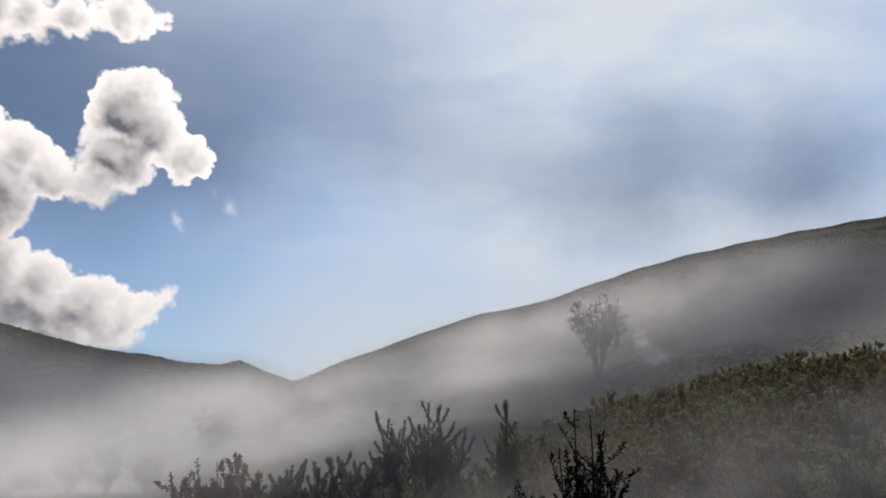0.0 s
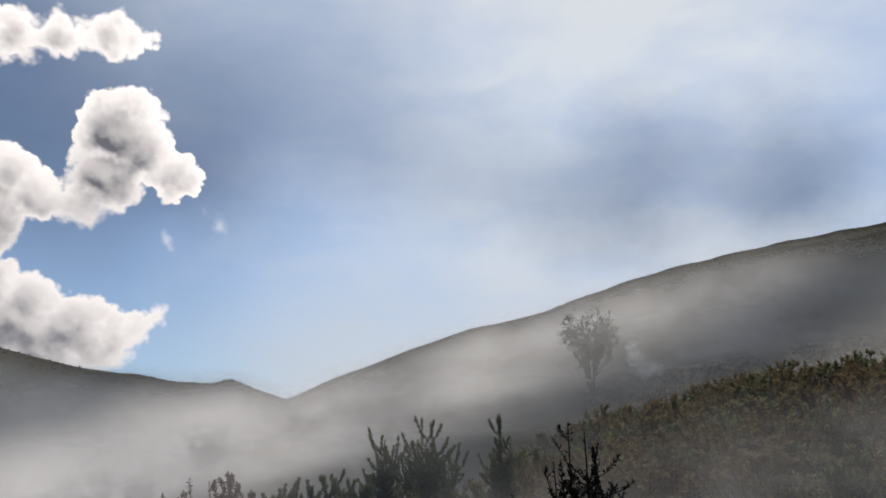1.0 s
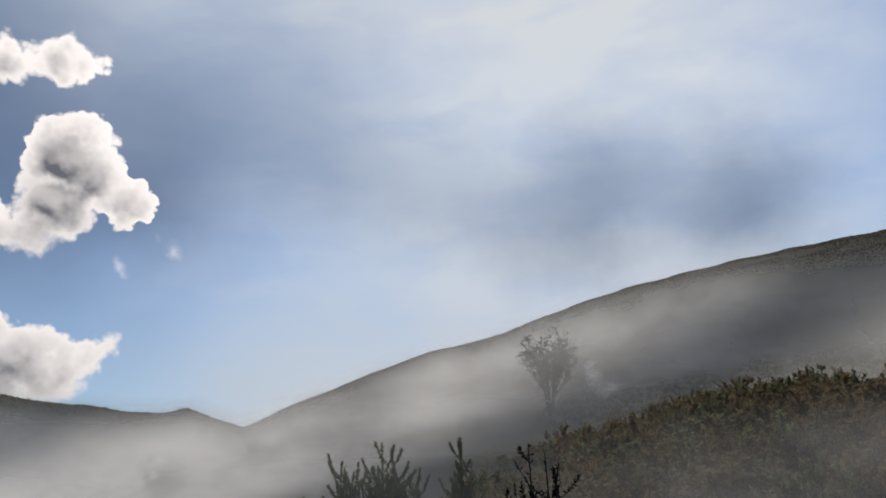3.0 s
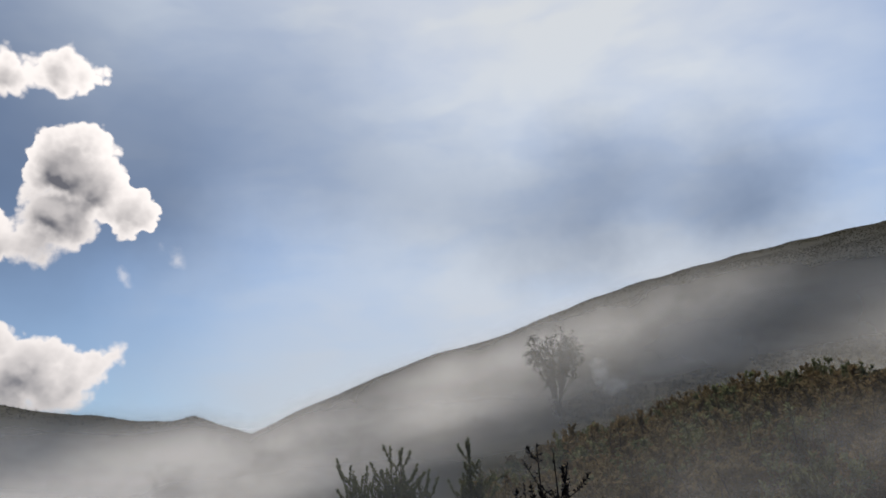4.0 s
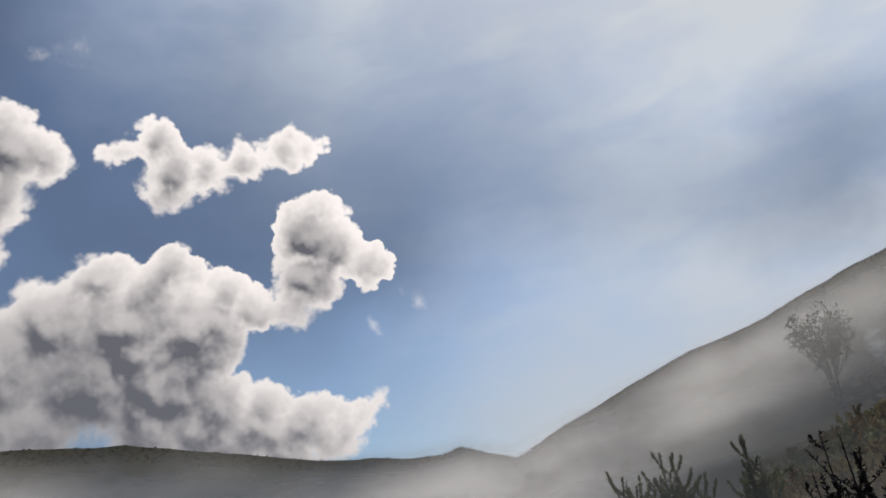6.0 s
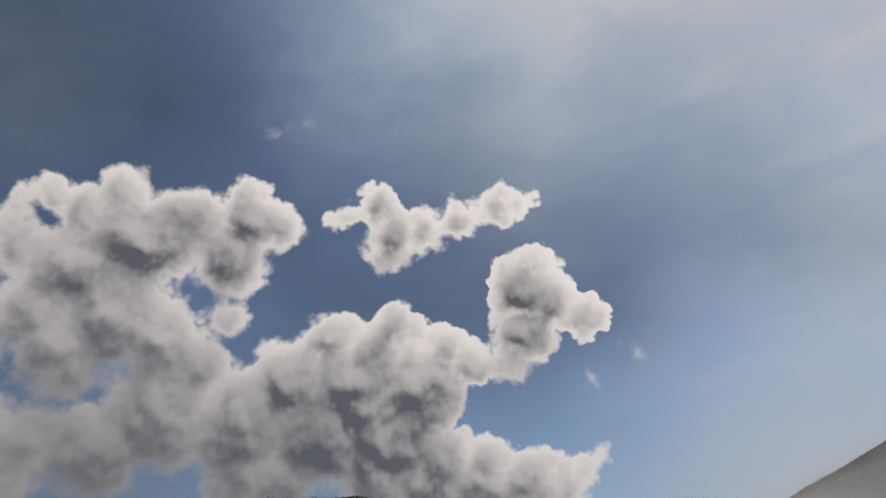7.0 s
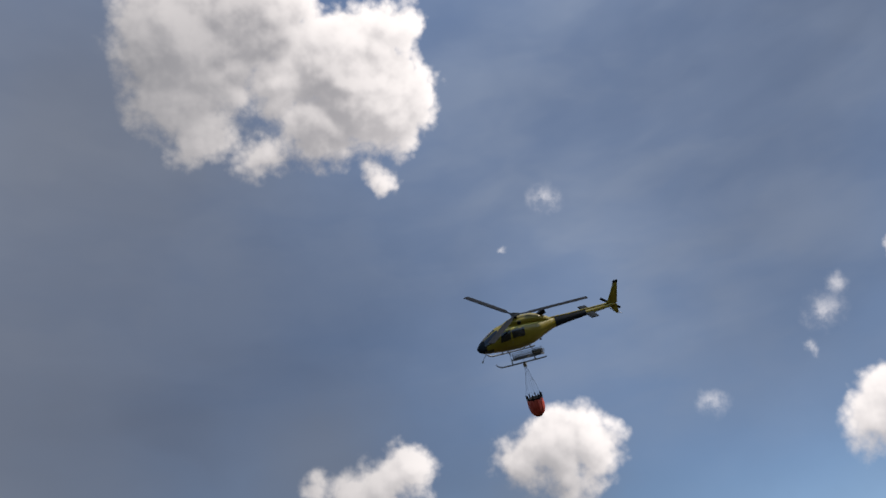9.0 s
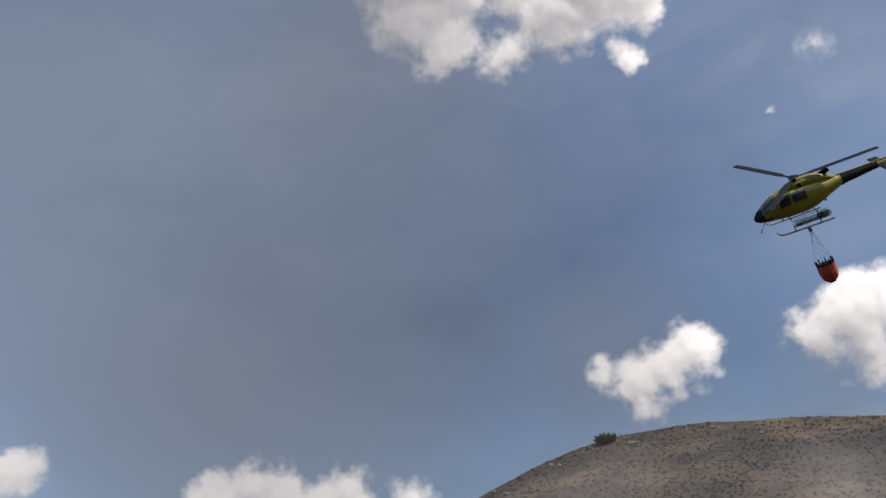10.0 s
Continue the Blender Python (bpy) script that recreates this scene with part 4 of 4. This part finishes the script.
def helicopter(m, first_blade):
    heli = thing("helicopter", m, "yellow fire-fighting helicopter with dark tail stripe flying with a slung bucket", "helicopter")
    body = part("fuselage", loft(CABIN, 2.5, None, 40), YELLOW, heli, "glossy yellow cabin")
    part("nose_cap", loft(CABIN, None, 2.5, 14), DARK_PAINT, body, "black nose cap")
    for a0, a1 in ((28, 86), (94, 152)):
        part("windscreen", panel(CABIN, 2.62, 1.62, a0, a1, shear=-0.12), GLASS, body, "dark tinted windscreen")
    for s in (0, 1):
        flip = (lambda a: 180 - a) if s else (lambda a: a)
        part("door_window", panel(CABIN, 1.50, 0.78, flip(6), flip(50), shear=-0.12), GLASS, body, "dark tinted window")
        part("cabin_window", panel(CABIN, 0.62, -0.30, flip(8), flip(48)), GLASS, body, "dark tinted window")
        part("chin_window", panel(CABIN, 2.66, 2.05, flip(-48), flip(-8)), GLASS, body, "dark tinted chin window")
        part("door_handle", rod([(0.72, (0.95 if not s else -0.95), 0.86), (0.60, (0.955 if not s else -0.955), 0.86)], 0.018, 6), STEEL, body)
        # sun highlight on the upper cabin, painted as a narrow pale panel
        part("stripe", panel(CABIN, 1.2, -2.2, flip(56), flip(62), 0.006), material("painted_highlight", [(0.70, 0.62, 0.12), (0.78, 0.70, 0.2)], 2.0, 0.35), body, "pale yellow sunlit highlight painted along the upper cabin")
        part("boom_stripe", panel(BOOM, -2.85, -5.3, flip(-50), flip(82), 0.004), DARK_PAINT, heli, "dark stripe along the boom")
    cowl = part("engine_cowling", loft(COWL, steps=24), YELLOW, heli)
    for y in (0.43, -0.43):
        part("air_intake", placed(lathe([(0.13, 0.0), (0.15, 0.05), (0.11, 0.10), (0.09, 0.04)], 16), Matrix.Translation((-0.1, y, 2.02)) @ pose(0, 0, 0, -90 if y > 0 else 90)), DARK_PAINT, cowl)
    part("exhaust", placed(lathe([(0.17, 0.0), (0.18, 0.35), (0.20, 0.62), (0.17, 0.62), (0.15, 0.3)], 18), Matrix.Translation((-1.65, 0.0, 2.02)) @ pose(0, 0, 0, 0, -68)), DARK_PAINT, cowl, "sooty exhaust pipe")
    boom = part("tail_boom", loft(BOOM, steps=22, around=24), YELLOW, heli)
    part("tail_rotor_shaft_cover", rod([(-2.4, 0, 1.62), (-4.0, 0, 1.58), (-5.6, 0, 1.60), (-7.2, 0, 1.62)], 0.055, 10), YELLOW, boom)
    part("tailplane", slab([(-5.25, -1.2, 1.36), (-5.25, 1.2, 1.36), (-5.85, 1.2, 1.36), (-5.85, -1.2, 1.36)], 0.07, (0, 0, 1)), DARK_PAINT, heli, "dark horizontal tailplane")
    fin = part("upper_fin", slab([(-7.0, 0, 1.5), (-7.55, 0, 2.7), (-7.72, 0, 3.2), (-8.02, 0, 3.2), (-7.86, 0, 1.5)], 0.09, (0, 1, 0)), YELLOW, heli)
    part("fin_cap", slab([(-7.62, 0, 3.02), (-7.70, 0, 3.25), (-8.04, 0, 3.25), (-8.02, 0, 3.02)], 0.10, (0, 1, 0)), DARK_PAINT, fin, "dark fin tip")
    part("lower_fin", slab([(-7.2, 0, 1.42), (-7.85, 0, 1.42), (-7.95, 0, 0.72), (-7.72, 0, 0.72)], 0.08, (0, 1, 0)), YELLOW, heli)
    part("tail_skid", rod([(-7.2, 0, 1.25), (-7.8, 0, 0.70), (-8.2, 0, 0.60)], 0.022, 6), STEEL, heli)
    hub = part("tail_rotor_hub", placed(lathe([(0.03, 0), (0.075, 0.02), (0.075, 0.16), (0.03, 0.2)], 14), Matrix.Translation((-7.45, -0.10, 1.46)) @ pose(0, 0, 0, 90)), STEEL, heli)
    for a in (35, 215):
        part("tail_rotor_blade", placed(slab([(0.08, -0.04, 0), (0.3, -0.09, 0), (0.93, -0.09, 0), (0.93, 0.09, 0), (0.3, 0.09, 0), (0.08, 0.04, 0)], 0.03, (0, 0, 1)),
                                        Matrix.Translation((-7.45, -0.25, 1.46)) @ pose(0, 0, 0, 90) @ pose(0, 0, 0, 0, 0, a)), BLADE, hub)
    part("rotor_mast", placed(lathe([(0.20, 0.0), (0.15, 0.12), (0.09, 0.20), (0.08, 0.34), (0.12, 0.36), (0.06, 0.44)], 18), Matrix.Translation((0, 0, 2.18))), DARK_PAINT, heli)
    head = part("rotor_head", placed(lathe([(0.10, 0.0), (0.30, 0.02), (0.36, 0.07), (0.30, 0.12), (0.12, 0.16)], 24, 0.18, 3), Matrix.Translation((0, 0, 2.42)) @ pose(0, 0, 0, 0, 0, first_blade)), DARK_PAINT, heli)
    for i in range(3):
        part("rotor_blade", placed(rotor_blade(), Matrix.Translation((0, 0, 2.48)) @ pose(0, 0, 0, 0, 0, first_blade + 120 * i)), BLADE, head)
    for y in (1.08, -1.08):
        part("landing_skid", rod([(2.15, y, -0.42), (1.98, y, -0.62), (1.7, y, -0.72), (0.6, y, -0.74), (-1.45, y, -0.74), (-1.6, y, -0.70)], 0.05), STEEL, heli)
        part("boarding_step", slab([(0.95, y * 0.93, -0.40), (0.95, y * 1.06, -0.40), (-0.3, y * 1.06, -0.40), (-0.3, y * 0.93, -0.40)], 0.04, (0, 0, 1)), STEEL, heli)
    for x in (0.95, -0.75):
        part("cross_tube", rod([(x, 1.08, -0.72), (x, 0.98, -0.45), (x, 0.7, -0.02), (x, 0.0, 0.05), (x, -0.7, -0.02), (x, -0.98, -0.45), (x, -1.08, -0.72)], 0.045), STEEL, heli)
    # cargo basket beside the cabin
    for y0 in (0.98,):
        basket = part("cargo_basket", placed(slab([(0.9, y0, -0.30), (0.9, y0 + 0.42, -0.30), (-1.35, y0 + 0.42, -0.30), (-1.35, y0, -0.30)], 0.05, (0, 0, 1)), Matrix()), STEEL, heli, "open metal cargo basket")
        for zz in (-0.18, -0.06, 0.06):
            part("basket_rail", rod([(0.9, y0, zz), (0.9, y0 + 0.42, zz), (-1.35, y0 + 0.42, zz), (-1.35, y0, zz), (0.9, y0, zz)], 0.018, 6), STEEL, basket)
        for x in (0.9, 0.45, 0.0, -0.45, -0.9, -1.35):
            part("basket_post", rod([(x, y0 + 0.42, -0.30), (x, y0 + 0.42, 0.06)], 0.018, 6), STEEL, basket)
        part("hose_pack", placed(slab([(-0.55, y0 + 0.05, -0.10), (-0.55, y0 + 0.38, -0.10), (-1.3, y0 + 0.38, -0.10), (-1.3, y0 + 0.05, -0.10)], 0.30, (0, 0, 1)), Matrix()), DARK_PAINT, basket, "dark packed gear")
    part("mirror_arm", rod([(2.55, 0.35, 0.25), (2.85, 0.55, -0.05), (2.9, 0.6, -0.12)], 0.018, 6), STEEL, heli)
    part("cargo_mirror", placed(lathe([(0.02, 0), (0.10, 0.02), (0.11, 0.05), (0.03, 0.08)], 14), Matrix.Translation((2.92, 0.62, -0.18)) @ pose(0, 0, 0, 0, 60)), STEEL, heli)
    part("belly_antenna", slab([(-1.5, 0, 0.42), (-1.75, 0, 0.42), (-1.78, 0, 0.12), (-1.65, 0, 0.12)], 0.025, (0, 1, 0)), DARK_PAINT, heli)
    part("cargo_hook", placed(lathe([(0.05, 0.0), (0.09, 0.05), (0.09, 0.18), (0.04, 0.24)], 12), Matrix.Translation((-0.1, 0, -0.14))), STEEL, heli)
    return heli


def water_bucket(hook, below):
    """A collapsible fire bucket on its lines, hanging from the hook."""
    axis = (below - hook).normalized()
    m = (-axis).to_track_quat("Z", "Y").to_matrix().to_4x4()
    m.translation = below
    ob = thing("water_bucket", m, "red fabric fire-fighting water bucket slung on a thin cable", "bucket")
    shell = part("shell", lathe([(0.10, -1.26), (0.34, -1.20), (0.48, -1.02), (0.56, -0.72), (0.585, -0.40), (0.56, -0.12), (0.53, 0.0), (0.50, 0.0), (0.52, -0.3), (0.40, -1.0)], 48, 0.035, 12),
                 RED_FABRIC, ob, "ribbed red fabric shell")
    part("dump_valve", placed(lathe([(0.12, 0.0), (0.24, 0.04), (0.26, 0.12), (0.18, 0.18)], 20), Matrix.Translation((0, 0, -1.34))), RUBBER, ob, "black dump valve")
    part("rim_band", lathe([(0.525, -0.05), (0.575, -0.05), (0.58, 0.04), (0.53, 0.04)], 36), RUBBER, shell, "black rim band")
    length = (below - hook).length
    top = length - 1.35
    for i in range(8):
        a = 6.28319 * i / 8
        c, s = math.cos(a), math.sin(a)
        post = part("rim_post", rod([(c * 0.55, s * 0.55, -0.10), (c * 0.56, s * 0.56, 0.30)], 0.045, 8), RUBBER, ob, "black padded rim post")
        part("suspension_line", rod([(c * 0.55, s * 0.55, 0.28), (c * 0.05, s * 0.05, top)], 0.006, 4), RUBBER, post, "thin suspension line")
    head = part("control_head", placed(lathe([(0.05, 0.0), (0.13, 0.04), (0.14, 0.26), (0.06, 0.34)], 16), Matrix.Translation((0, 0, top - 0.05))), STEEL, ob)
    part("hoist_cable", rod([(0, 0, top + 0.25), (0, 0, length)], 0.014, 6), STEEL, head, "thin steel cable")
    return ob


HELI = pose(-55.13, 0.80, 25.30, -46.4, 10.8, -77.5)
helicopter(HELI, 293.5)
water_bucket(HELI @ Vector((-0.1, 0, -0.12)), Vector((-57.0, 1.30, 22.05)))
